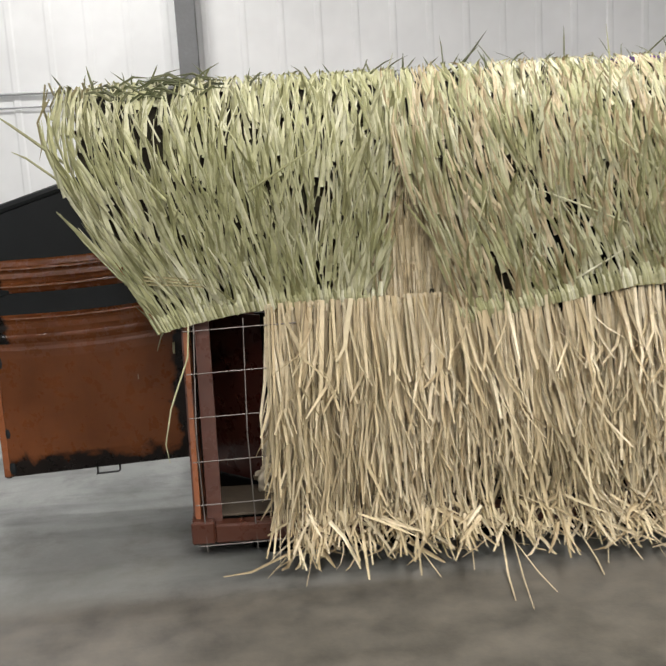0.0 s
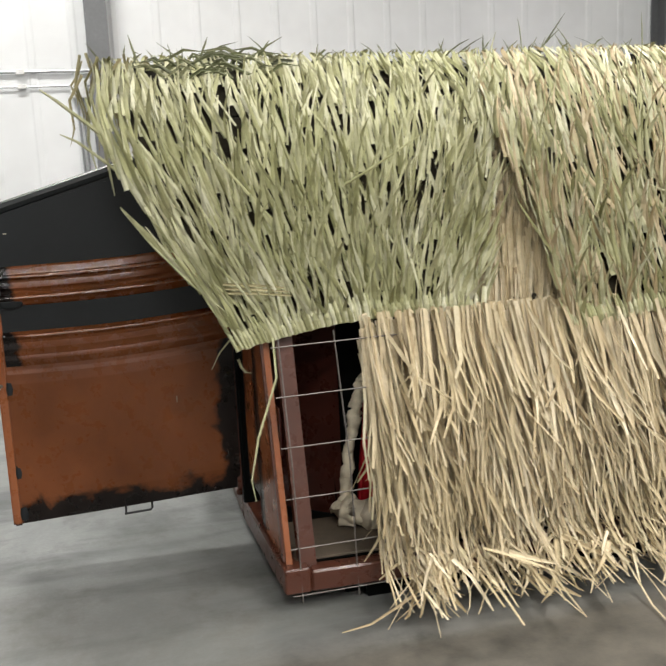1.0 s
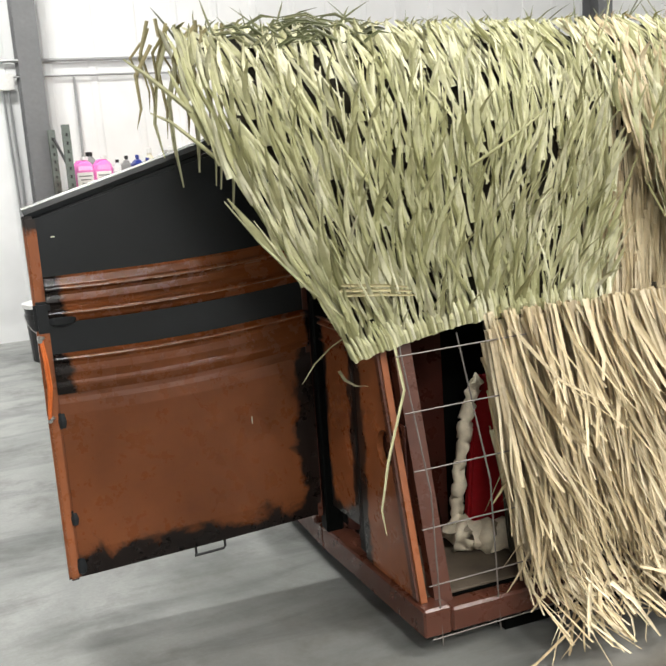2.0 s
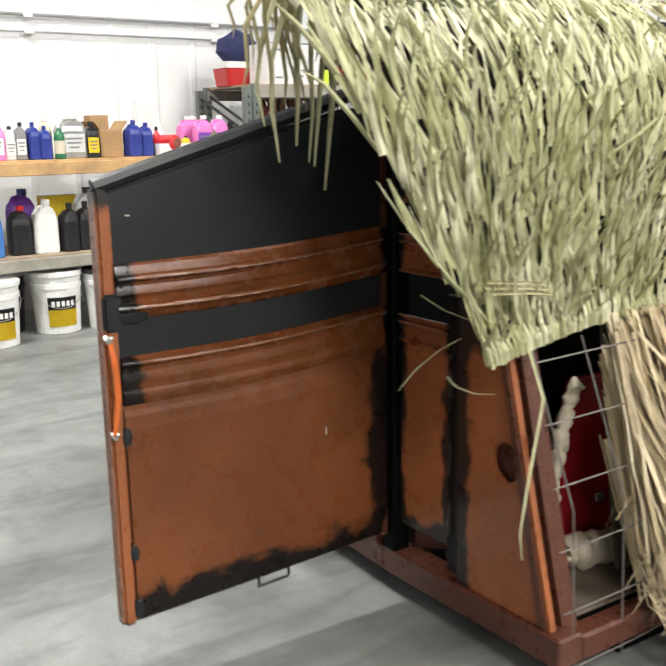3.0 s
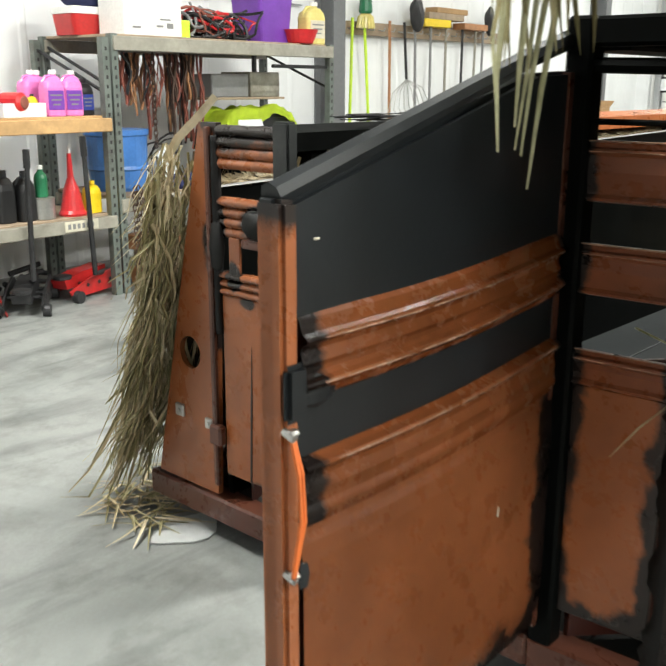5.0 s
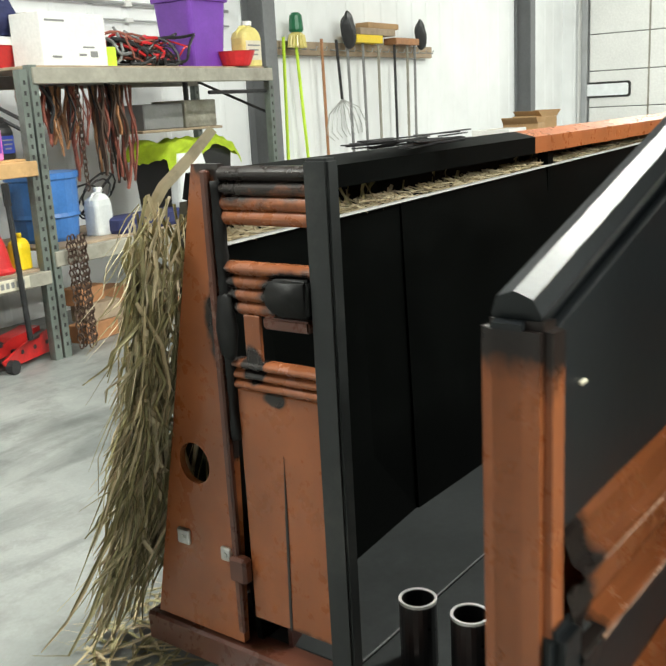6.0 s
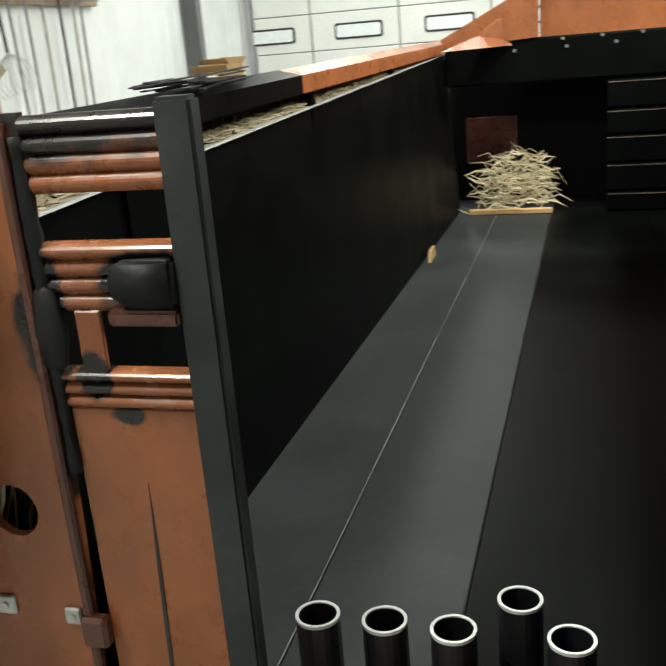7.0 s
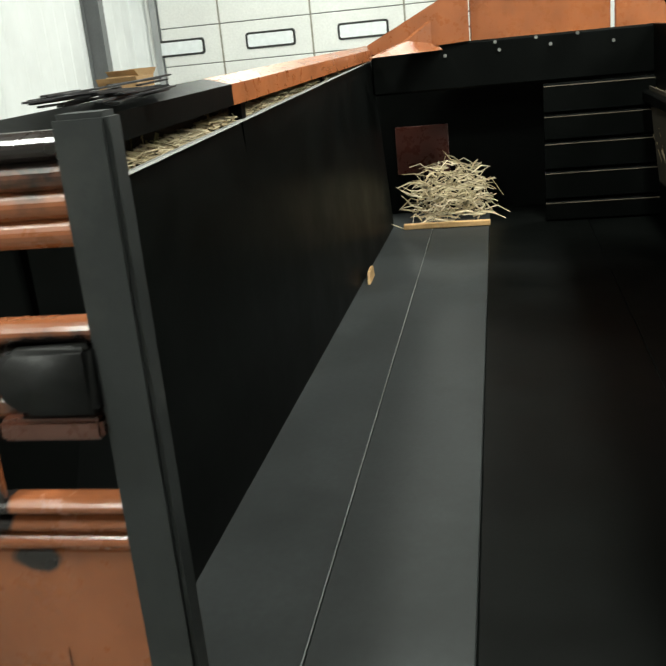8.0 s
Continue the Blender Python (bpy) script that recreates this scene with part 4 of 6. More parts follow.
part("middle_panel", g, "blackdoor", leaf, "plain black middle strip")
RB2 = [(-0.002, 0.754), (0.006, 0.749), (0.016, 0.745), (0.018, 0.741), (0.0165, 0.737), (0.011, 0.731), (0.009, 0.722), (0.011, 0.712), (0.012, 0.704), (0.010, 0.694), (0.009, 0.684), (0.0115, 0.677), (0.012, 0.671), (0.009, 0.663), (0.004, 0.652)]
door_strip("ribbed_band", RB2, "brownband", "brown band of pressed ribs", droop=0.012)
LP = [(0.0, 0.654), (0.002, 0.64), (0.006, 0.628), (0.009, 0.60), (0.0094, 0.56), (0.0097, 0.52), (0.0099, 0.48), (0.010, 0.44), (0.010, 0.40), (0.010, 0.36), (0.0098, 0.32), (0.0095, 0.28), (0.009, 0.24), (0.004, 0.205), (0.0, 0.17)]
door_strip("lower_panel", LP, "browndoor", "smooth brown lower panel scorched at the edges")
# rub marks with painted lamp glints along the rib crests, broken here and there
rr = random.Random(9)
for zc, dc in ((0.9135, 0.0188), (0.8535, 0.0188), (0.741, 0.0178)):
    u = 0.02
    while u < 0.90:
        ln = rr.uniform(0.05, 0.22)
        g = bmesh.new()
        pts = []
        for i in range(7):
            q = min(u + ln * i / 6, 0.95)
            bow = math.sin(math.pi * q)
            pts.append(dp(-0.012 + (-DW + 0.042) * q, YD - dc - 0.004 * bow, zc - 0.012 * bow))
        tube(g, pts, [0.0006] + [rr.uniform(0.0009, 0.0016) for _ in range(5)] + [0.0006], 6)
        part("rubbed_ridge", g, "ridge", leaf, "rubbed line with painted glint on a rib")
        u += ln + rr.uniform(0.004, 0.02)
# frame of the leaf
g = bmesh.new()
prism(g, [dp(-DW + 0.03, YD - 0.006, 0.165), dp(-DW, YD - 0.006, 0.165), dp(-DW, YD - 0.006, 1.092), dp(-DW + 0.03, YD - 0.006, 1.088)], (0, 0.048, 0))
bmesh.ops.bevel(g, geom=g.edges[:], offset=0.006, segments=2, affect="EDGES")
part("edge_tube", g, "brownedge", leaf, "brown door edge with worn paint")
g = bmesh.new()
prism(g, [dp(0.002, YD - 0.004, 0.165), dp(-0.022, YD - 0.004, 0.165), dp(-0.022, YD - 0.004, 1.21), dp(0.002, YD - 0.004, 1.21)], (0, 0.04, 0))
part("edge_tube", g, "brownpost", leaf, "dark brown hinge edge")
g = bmesh.new()
tube(g, [dp(-DW + 0.006, YD + 0.018, 1.094), dp(-0.40, YD + 0.018, 1.166), dp(-0.12, YD + 0.018, 1.236), dp(0.005, YD + 0.018, 1.262)], 0.017, 8)
part("top_tube", g, "blackdoor", leaf, "black sloping top tube")
g = bmesh.new()
box(g, dp(-DW - 0.002, YD - 0.016, 0.81), dp(-DW + 0.038, YD, 0.885), 0.012, 2)
lathe(g, [(0.0, -0.03), (0.03, -0.02), (0.04, 0), (0.025, 0.025), (0.0, 0.03)], 12, Matrix.Translation(dp(-DW + 0.06, YD - 0.006, 0.84)) @ Matrix.Diagonal((1.0, 0.18, 0.8, 1)))
part("latch", g, "blackdoor", leaf, "black scorched latch")
g = bmesh.new()
tube(g, [dp(-0.37, YD + 0.01, 0.168), dp(-0.37, YD + 0.008, 0.148), dp(-0.375, YD + 0.006, 0.143), dp(-0.295, YD + 0.006, 0.143), dp(-0.29, YD + 0.008, 0.148), dp(-0.29, YD + 0.01, 0.168)], 0.0035, 8)
part("pull_handle", g, "darksteel", leaf, "bent wire pull handle")
for dx in (0.0, 0.006):
    g = bmesh.new()
    tube(g, [dp(-DW + 0.005 + dx * 0.5, YD - 0.012, 0.80), dp(-DW + 0.008 + dx, YD - 0.024, 0.745), dp(-DW + 0.010 + dx, YD - 0.026, 0.68), dp(-DW + 0.002 + dx * 0.4, YD - 0.018, 0.60)], 0.0034, 6)
    part("strap", g, "orange", leaf, "orange pull cord")
for z in (0.80, 0.60):
    g = bmesh.new()
    tube(g, [dp(-DW + 0.004, YD - 0.002, z), dp(-DW + 0.004, YD - 0.020, z - 0.006)], 0.006, 8)
    lathe(g, [(0.006, -0.004), (0.009, 0), (0.006, 0.004)], 10, Matrix.Translation(dp(-DW + 0.008, YD - 0.014, z)))
    part("hook", g, "chrome", leaf)
for z in (0.585, 0.33, 0.20):
    g = bmesh.new()
    lathe(g, [(0.0, -0.02), (0.013, -0.014), (0.016, 0.0), (0.012, 0.016), (0.0, 0.02)], 10, Matrix.Translation(dp(-DW + 0.034, YD - 0.004, z)) @ Matrix.Diagonal((0.8, 0.5, 1.2, 1)))
    part("weld_blob", g, "blackdoor", leaf)
for x, z in ((-0.19, 0.485), (-0.635, 1.035)):
    g = bmesh.new()
    sx, sz = (0.0014, 0.010) if z < 0.6 else (0.005, 0.0013)
    box(g, dp(x - sx, YD - (0.0145 if z < 0.6 else 0.003), z - sz), dp(x + sx, YD - (0.012 if z < 0.6 else 0.0), z + sz), 0.0008)
    part("paint_chip", g, "paper", leaf)
for z in (0.30, 0.62, 1.02):
    g = bmesh.new()
    tube(g, [(HX + 0.006, YD - 0.008, z - 0.05), (HX + 0.006, YD - 0.008, z + 0.05)], 0.011, 10)
    part("hinge", g, "blackdoor", blind)

# the end face runs a little off square towards the near corner
for ob in blind.children:
    if ob.type == "MESH" and ob.name.split(".")[0] in ("wire", "corner_post", "side_panel", "edge_bead", "hole_backing", "weld_strip", "lower_panel", "ribbed_strip", "rubbed_ridge"):
        for v in ob.data.vertices:
            if v.co.y < NP:
                v.co.x += 0.055 * (NP - v.co.y)

# ---- pipes just inside the doorway ----
for k, (px, py) in enumerate(((-0.165, 3.893), (-0.163, 3.78), (-0.17, 3.667), (-0.075, 3.57), (-0.168, 3.485))):
    hold = thing("pipe_holder", "short black upright pipe with bare rim", "pipe", BL @ pose(px, py, 0.118), "pipes in the doorway")
    g = bmesh.new()
    n = 24
    prof = [(0.037, 0.0), (0.037, 0.137), (0.0315, 0.137), (0.0315, 0.004)]
    lathe(g, prof, n)
    part("pipe", g, "pvcblack", hold)
    g = bmesh.new()
    rings = []
    for r, z in ((0.0375, 0.134), (0.0375, 0.1395), (0.032, 0.1395), (0.032, 0.134)):
        rings.append([g.verts.new((r * math.cos(2 * math.pi * a / n), r * math.sin(2 * math.pi * a / n), z)) for a in range(n)])
    for a in range(4):
        for q in range(n):
            g.faces.new((rings[a][q], rings[a][(q + 1) % n], rings[(a + 1) % 4][(q + 1) % n], rings[(a + 1) % 4][q]))
    part("rim", g, "pvccut", hold, "bare pale cut rim")

# ---- red tank and foam behind the wire ----
tank = thing("red_tank", "glossy dark red metal tank behind the wire mesh", "tank", BL @ pose(0.015, 0, 0))
g = bmesh.new()
prism(g, [(-0.04, 2.985, 0.12), (-0.005, 2.985, 0.50), (0.02, 2.99, 0.565), (0.75, 2.97, 0.565), (0.75, 2.94, 0.12)], (0, 0.03, 0))
bmesh.ops.bevel(g, geom=g.edges[:], offset=0.008, segments=2, affect="EDGES")
part("shell", g, "red", tank)
g = bmesh.new()
lathe(g, [(0.0, -0.012), (0.022, -0.010), (0.024, 0.0), (0.016, 0.006), (0.014, 0.022), (0.0, 0.024)], 14, Matrix.Translation((0.16, 2.975, 0.44)) @ pose(0, 0, 0, 90, 0, 0))
part("valve", g, "chrome", tank, "pale worn drain valve")
g = bmesh.new()
tube(g, [(0.02, 2.982, 0.563), (0.3, 2.976, 0.566), (0.74, 2.966, 0.566)], 0.007, 8)
part("rolled_rim", g, "red", tank)
# bright piece added as the specular spot low on the tank
g = bmesh.new()
box(g, (0.10, 2.976, 0.235), (0.135, 2.986, 0.26), 0.004)
part("tank_glint", g, "chrome", tank, "small bright piece standing in for a highlight")
foam = thing("spray_foam", "tan lumpy cured spray foam bead round the tank", "foam", BL @ pose(0.012, 0, 0))
g = bmesh.new()
fp = [(0.55, 2.91, 0.15), (0.30, 2.905, 0.15), (0.16, 2.90, 0.15), (0.06, 2.90, 0.155), (-0.03, 2.92, 0.16), (-0.085, 2.95, 0.175), (-0.08, 2.965, 0.22), (-0.06, 2.965, 0.33), (-0.045, 2.965, 0.43), (-0.02, 2.965, 0.535), (-0.005, 2.96, 0.565)]
path, rad = [], []
for a, b in zip(fp, fp[1:]):
    for i in range(9):
        t = i / 9
        path.append([a[k] + (b[k] - a[k]) * t + (rnd.random() - 0.5) * 0.010 for k in range(3)])
        rad.append((0.016 if path[-1][2] > 0.19 else 0.036) * (0.7 + 0.6 * rnd.random()))
tube(g, path, rad, 14)
for v in g.verts:
    v.co += Vector((0.010, 0.006, 0.010)) * noise.noise(v.co * 45) + Vector((0, -0.006, 0.004)) * noise.noise(v.co * 110)
part("bead", g, "foam", foam, smooth=True)

# ---------- thatch ----------
def wig(a):
    return (rnd.random() - 0.5) * 2 * a


def mat_curve(h):
    """The raised lid's thatch seen from the end: y and z from the hem (0) to the crest (1)."""
    if h < 0.5:
        t = h / 0.5
        return 2.862 + 0.028 * t * t, 0.70 + 0.41 * t
    t = (h - 0.5) / 0.5
    return 2.89 + 0.06 * t + 0.26 * t * t, 1.11 + 0.41 * t - 0.06 * t ** 3


def spread(h):
    """How far the blades' sideways lean has grown at height h."""
    return math.sin(min(max(h, 0.0) / 0.82, 1.0) ** 1.15 * math.pi / 2)


def thatch_mat(xa, xb, fan_a, fan_b, hem, dens, seedv, label, cols=("green",), top=1.0, out=0.0):
    """A palm mat: a folded hem at the bottom and layers of upright blades that lean as they rise."""
    t = thing("thatch_mat", label, "thatch mat", BL, "thatch mats on the lid")
    r = random.Random(seedv)
    g = bmesh.new()
    nx, nh = 14, 9
    grid = []
    for i in range(nx + 1):
        u = 0.05 + 0.95 * i / nx
        row = []
        for k in range(nh + 1):
            h = k / nh * top * 0.97
            y, z = mat_curve(h)
            fan = fan_a + (fan_b - fan_a) * u ** 0.8
            row.append(g.verts.new((xa + (xb - xa) * u + fan * spread(h) * 0.94, y + 0.012 - out, z + hem(u) * (1 - h))))
        grid.append(row)
    for a, b in zip(grid, grid[1:]):
        for k in range(nh):
            g.faces.new((a[k], a[k + 1], b[k + 1], b[k]))
    # sheet coloured as the shade seen between the blades
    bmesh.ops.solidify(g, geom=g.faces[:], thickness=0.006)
    part("backing", g, "backing", t, "woven straw backing in the gaps' shade colour")
    g = bmesh.new()
    nseg = 26
    secs = []
    for i in range(nseg + 1):
        u = i / nseg
        x = xa + (xb - xa) * u
        z = 0.70 + hem(u)
        y = 2.857 - out + 0.004 * math.sin(u * 19)
        secs.append([(x, y - 0.010, z - 0.004), (x, y - 0.012, z + 0.016), (x, y - 0.004, z + 0.026), (x, y + 0.010, z + 0.016), (x, y + 0.008, z - 0.004)])
    loft(g, secs)
    part("hem", g, "hemstraw", t, "folded pale hem along the lower edge")
    bl = Blades()
    for i in range(int(120 * (xb - xa))):
        u = (i + r.random()) / int(120 * (xb - xa))
        x = xa + (xb - xa) * u
        z = 0.70 + hem(u)
        ln = r.uniform(0.035, 0.075)
        a = (fan_a + (fan_b - fan_a) * u) * 1.6 * ln
        bl.add([(x, 2.843 - out, z - 0.006 * r.random()), (x + a * 0.5, 2.838 - out, z + ln * 0.5), (x + a, 2.842 - out, z + ln)], r.uniform(0.007, 0.014), (1, 0.2 * r.gauss(0, 1), 0), 0.5, 0.2)
    bl.done("hem_straw", "green", t)
    n = int(dens * abs(xb - xa))
    for c, mat in enumerate(cols):
        bl = Blades()
        rows = 15
        for i in range(n // len(cols)):
            u = r.random()
            row = int(r.random() * rows)
            h0 = 0.0 if row == 0 else row / rows * 0.95 + r.uniform(-0.03, 0.03)
            ln = r.uniform(0.10, 0.21)
            long = r.random() < 0.07
            if long:
                ln += 0.16
            fan = fan_a + (fan_b - fan_a) * u ** 0.8
            x0 = xa + (xb - xa) * u
            drift = 0.16 * noise.noise(Vector((x0 * 5.0 + seedv, h0 * 6.0, 0.3)))
            lean = (drift + r.gauss(0, 0.17)) if u > 0.08 else r.gauss(0.03, 0.09)
            tipout = r.uniform(0.004, 0.05) if r.random() < 0.7 else r.uniform(0.04, 0.11)
            base = 0.003 + 0.012 * r.random()
            kink = r.gauss(0, 0.10) if r.random() < 0.2 else 0.0
            pts = []
            for q in range(5):
                tt = q / 4
                h = min(max(0, h0 + ln * tt), 1.06 if u > 0.06 else 1.0)
                y, z = mat_curve(min(h, 1.0) * top)
                if h > 1.0:
                    y += (h - 1.0) * 0.42
                    z += (h - 1.0) * (0.22 - 1.2 * (h - 1.0))
                x = x0 + fan * spread(h) + lean * ln * tt + kink * ln * max(0.0, tt - 0.5)
                pts.append((x, y - out - base - tipout * tt * tt, z + hem(u) * max(0, 1 - h) + 0.008 * tt))
            tw = r.gauss(0, 0.6)
            bl.add(pts, r.uniform(0.005, 0.010) if long else r.uniform(0.006, 0.017), (math.cos(tw), math.sin(tw), 0), 0.18, r.uniform(0.0, 0.22))
        bl.done("blade_layer", mat, t)
    return t


thatch_mat(-0.365, 0.325, -0.315, 0.075, lambda u: 0.02 + 0.03 * math.sin(u * 2.6) - 0.03 * (1 - u) ** 3, 2250, 1, "faded green palm thatch mat on the raised lid", out=0.0)
thatch_mat(0.565, 2.9, -0.20, -0.12, lambda u: -0.035 + 0.09 * min(1, u * 4.3), 1950, 2, "faded tan green palm thatch mat beside another mat", ("green", "green", "tan"), out=0.045)

# long blades crossing the first mat, frayed crest and hanging leaf tips
lo = thing("loose_leaves", "dark olive and dry leaf blades along the thatch crest", "leaves", BL)
bl = Blades()
r = random.Random(21)
for i in range(210):
    x = r.uniform(-0.66, 2.6)
    y, z = mat_curve(r.uniform(0.93, 1.0))
    ln = r.uniform(0.04, 0.10) if r.random() < 0.8 else r.uniform(0.10, 0.16)
    a = r.gauss(0, 0.6)
    cv = r.uniform(-1.2, 1.6)
    pts = [(x + ln * s * a + 0.3 * ln * s * s * cv, y + 0.02 * s, z - 0.01 + ln * s * (1 - 0.5 * abs(cv) * s)) for s in (0, 0.35, 0.7, 1.0)]
    bl.add(pts, r.uniform(0.005, 0.010), (0.9, 0.5, 0), 0.1, 0.3)
for i in range(48):
    x = r.uniform(-0.5, -0.15)
    y, z = mat_curve(r.uniform(0.88, 1.0))
    ln = r.uniform(0.05, 0.12)
    a = r.uniform(-1.4, -0.4) if r.random() < 0.6 else r.uniform(0.3, 1.4)
    bl.add([(x, y - 0.03, z), (x + ln * a * 0.5, y - 0.03, z + ln * 0.3), (x + ln * a, y - 0.02, z + ln * 0.25)], r.uniform(0.006, 0.011), (0.3, 0.2, 1), 0.1, 0.3)
bl.done("crest_fringe", "darkgreen", lo)
bl = Blades()
for i in range(30):
    x = r.uniform(-0.72, -0.46)
    y = 3.17 + r.uniform(-0.05, 0.05)
    z = 1.45 + r.uniform(-0.03, 0.03)
    ln = r.uniform(0.08, 0.26)
    dx = r.uniform(-0.05, 0.07)
    bl.add([(x, y, z), (x - 0.02 + dx * 0.4, y + 0.015, z - ln * 0.35), (x + dx * 0.7, y + 0.02, z - ln * 0.75), (x + dx, y + 0.02, z - ln)], r.uniform(0.006, 0.011), (0.8, -0.5, 0), 0.1, 0.25)
bl.done("end_tassel", "olive", lo)
for p, w in (([(-0.52, 3.17, 1.45), (-0.50, 3.20, 1.30), (-0.505, 3.215, 1.18), (-0.518, 3.222, 1.033)], 0.015),
             ([(-0.62, 3.17, 1.45), (-0.66, 3.19, 1.30), (-0.655, 3.20, 1.20), (-0.642, 3.20, 1.097)], 0.012),
             ([(-0.57, 3.18, 1.45), (-0.56, 3.20, 1.30), (-0.55, 3.215, 1.20), (-0.555, 3.225, 1.094)], 0.011),
             ([(-0.54, 3.18, 1.46), (-0.53, 3.20, 1.32), (-0.535, 3.215, 1.2), (-0.545, 3.22, 1.085)], 0.013),
             ([(-0.66, 3.15, 1.44), (-0.69, 3.17, 1.34), (-0.70, 3.18, 1.25), (-0.685, 3.18, 1.17)], 0.010),
             ([(-0.60, 3.16, 1.46), (-0.60, 3.19, 1.33), (-0.595, 3.20, 1.22), (-0.60, 3.20, 1.13)], 0.014),
             ([(-0.62, 2.95, 1.22), (-0.70, 2.93, 1.29), (-0.76, 2.92, 1.34), (-0.80, 2.92, 1.37)], 0.011),
             ([(-0.58, 2.93, 1.12), (-0.66, 2.91, 1.19), (-0.72, 2.90, 1.24), (-0.76, 2.90, 1.26)], 0.009),
             ([(-0.375, 2.84, 0.78), (-0.47, 2.84, 0.87), (-0.565, 2.86, 0.98), (-0.63, 2.87, 1.07)], 0.006),
             ([(-0.334, 2.978, 0.721), (-0.36, 3.02, 0.69), (-0.39, 3.06, 0.645), (-0.414, 3.097, 0.589)], 0.006),
             ([(-0.345, 3.013, 0.631), (-0.342, 2.98, 0.613), (-0.335, 2.93, 0.609), (-0.325, 2.88, 0.618)], 0.008),
             ([(-0.35, 3.10, 0.80), (-0.34, 3.03, 0.775), (-0.33, 2.97, 0.765), (-0.30, 2.90, 0.755)], 0.006),
             ([(-0.27, 2.845, 0.725), (-0.275, 2.79, 0.62), (-0.335, 2.765, 0.47), (-0.36, 2.76, 0.36), (-0.352, 2.76, 0.30)], 0.006)):
    bl = Blades()
    bl.add(p, w, (1, -0.3, 0.2), 0.3, 0.25)
    bl.done("hanging_blade", "green", lo, "long hanging leaf blade", "")
bl = Blades()
for i in range(20):
    x = r.uniform(-0.15, 1.7)
    h = r.uniform(0.05, 0.75)
    y, z = mat_curve(h)
    a = r.gauss(0, 0.16)
    ln = r.uniform(0.14, 0.32)
    bl.add([(x + a * s, y - 0.055 - 0.018 * math.sin(3 * s), z + ln * s * (1 - abs(a))) for s in (0, 0.3, 0.65, 1.0)], r.uniform(0.005, 0.009), (1, 0, -a), 0.2, 0.25)
bl.done("cross_layer", "green", lo)
bl = Blades()
for k in range(3):
    bl.add([(-0.40 + 0.004 * k, 2.835, 0.845 + 0.011 * k), (-0.30, 2.822, 0.838 + 0.010 * k), (-0.215 - 0.01 * k, 2.83, 0.825 + 0.011 * k)], 0.007, (0, 0, 1), 0.6, 0.2)
bl.done("woven_band", "olive", lo, "woven cross band on the mat")


def skirt(xa, xb, n, seedv, label, mat="tan", len0=0.64):
    """A fringe of dry straw hanging to the ground, its ends splayed outward."""
    t = thing("straw_skirt", label, "straw skirt", BL, "straw skirts")
    r = random.Random(seedv)
    # backing coloured as the shade between the straws
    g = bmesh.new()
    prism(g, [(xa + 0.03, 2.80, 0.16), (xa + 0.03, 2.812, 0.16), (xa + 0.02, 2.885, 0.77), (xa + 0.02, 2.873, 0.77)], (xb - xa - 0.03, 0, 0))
    part("backing", g, "backing", t, "gap shade straw backing")
    bl = Blades()
    for i in range(n):
        x = xa + (xb - xa) * r.random()
        z = 0.765 - 0.30 * r.random() ** 2.0
        ln = r.uniform(0.16, 0.45) if r.random() < 0.4 else r.uniform(0.42, 0.58)
        d = r.random()
        spl = max(0, r.gauss(0.015, 0.03))
        dx = r.gauss(0.0, 0.03) + 0.06 * noise.noise(Vector((x * 6.0, seedv, 0.5)))
        bend = r.gauss(0, 0.08) if r.random() < 0.28 else 0.0
        flick = r.random() < 0.16
        pts = []
        for q_ in range(5):
            q = q_ / 4
            zz = z - ln * q
            out = 0.006 + 0.055 * d + spl * q * q
            if flick:
                out += 0.10 * max(0, q - 0.6) / 0.4 * r.random()
            if zz < 0.13:
                out += (0.13 - zz) * 1.1
                zz = 0.13 - (0.13 - zz) * 0.30
            zz = max(zz, 0.06 + 0.03 * d)
            xx = max(xa - 0.03, x + dx * q + bend * max(0, q - 0.5) + dx * 2.5 * max(0, q - 0.8))
            pts.append((xx, 2.87 - 0.15 * q - out, zz))
        bl.add(pts, r.uniform(0.004, 0.016), (1, 0.8 * r.gauss(0, 1), 0), 0.4, r.uniform(0.0, 0.25))
    if xa < 0.5 < xb:
        for i in range(420):
            x = r.uniform(0.22, 0.74)
            z = r.uniform(0.8, 1.3)
            ln = r.uniform(0.3, 0.5)
            dx = r.gauss(0, 0.03)
            yb = mat_curve((z - 0.7) / 0.82)[0]
            bl.add([(x + dx * q, yb + 0.006 - 0.004 * q - 0.02 * r.random() * q, z - ln * q) for q in (0, 0.3, 0.65, 1.0)], r.uniform(0.007, 0.016), (1, 0.4 * r.gauss(0, 1), 0), 0.4, 0.2)
    bl.done("straw", mat, t)
    bl = Blades()
    for i in range(int(n * 0.16)):
        x = xa + 0.03 + (xb - xa) * r.random()
        a = min(0.9, max(-0.9, r.gauss(0, 0.6)))
        ln = r.uniform(0.06, 0.19)
        y = 2.70 - r.uniform(0, 0.13)
        z = r.uniform(0.07, 0.17)
        dn = r.uniform(0.2, 0.9)
        cu = min(0.5, max(-0.5, r.gauss(0, 0.3)))
        pts = [(x + ln * (a * s + cu * s * s), y - 0.07 * s, max(0.03, z - dn * ln * s * (0.6 + 0.4 * s))) for s in (0, 0.4, 0.75, 1)]
        bl.add(pts, r.uniform(0.005, 0.014), (0.7, 0.2, 0.7 * r.gauss(0, 1)), 0.35, 0.25)
    for i in range(int(n * 0.10)):
        x = xa + 0.02 + (xb - xa) * r.random()
        z = r.uniform(0.2, 0.68)
        a = r.gauss(0, 0.09)
        ln = r.uniform(0.12, 0.3)
        k = (0.76 - z) / 0.65
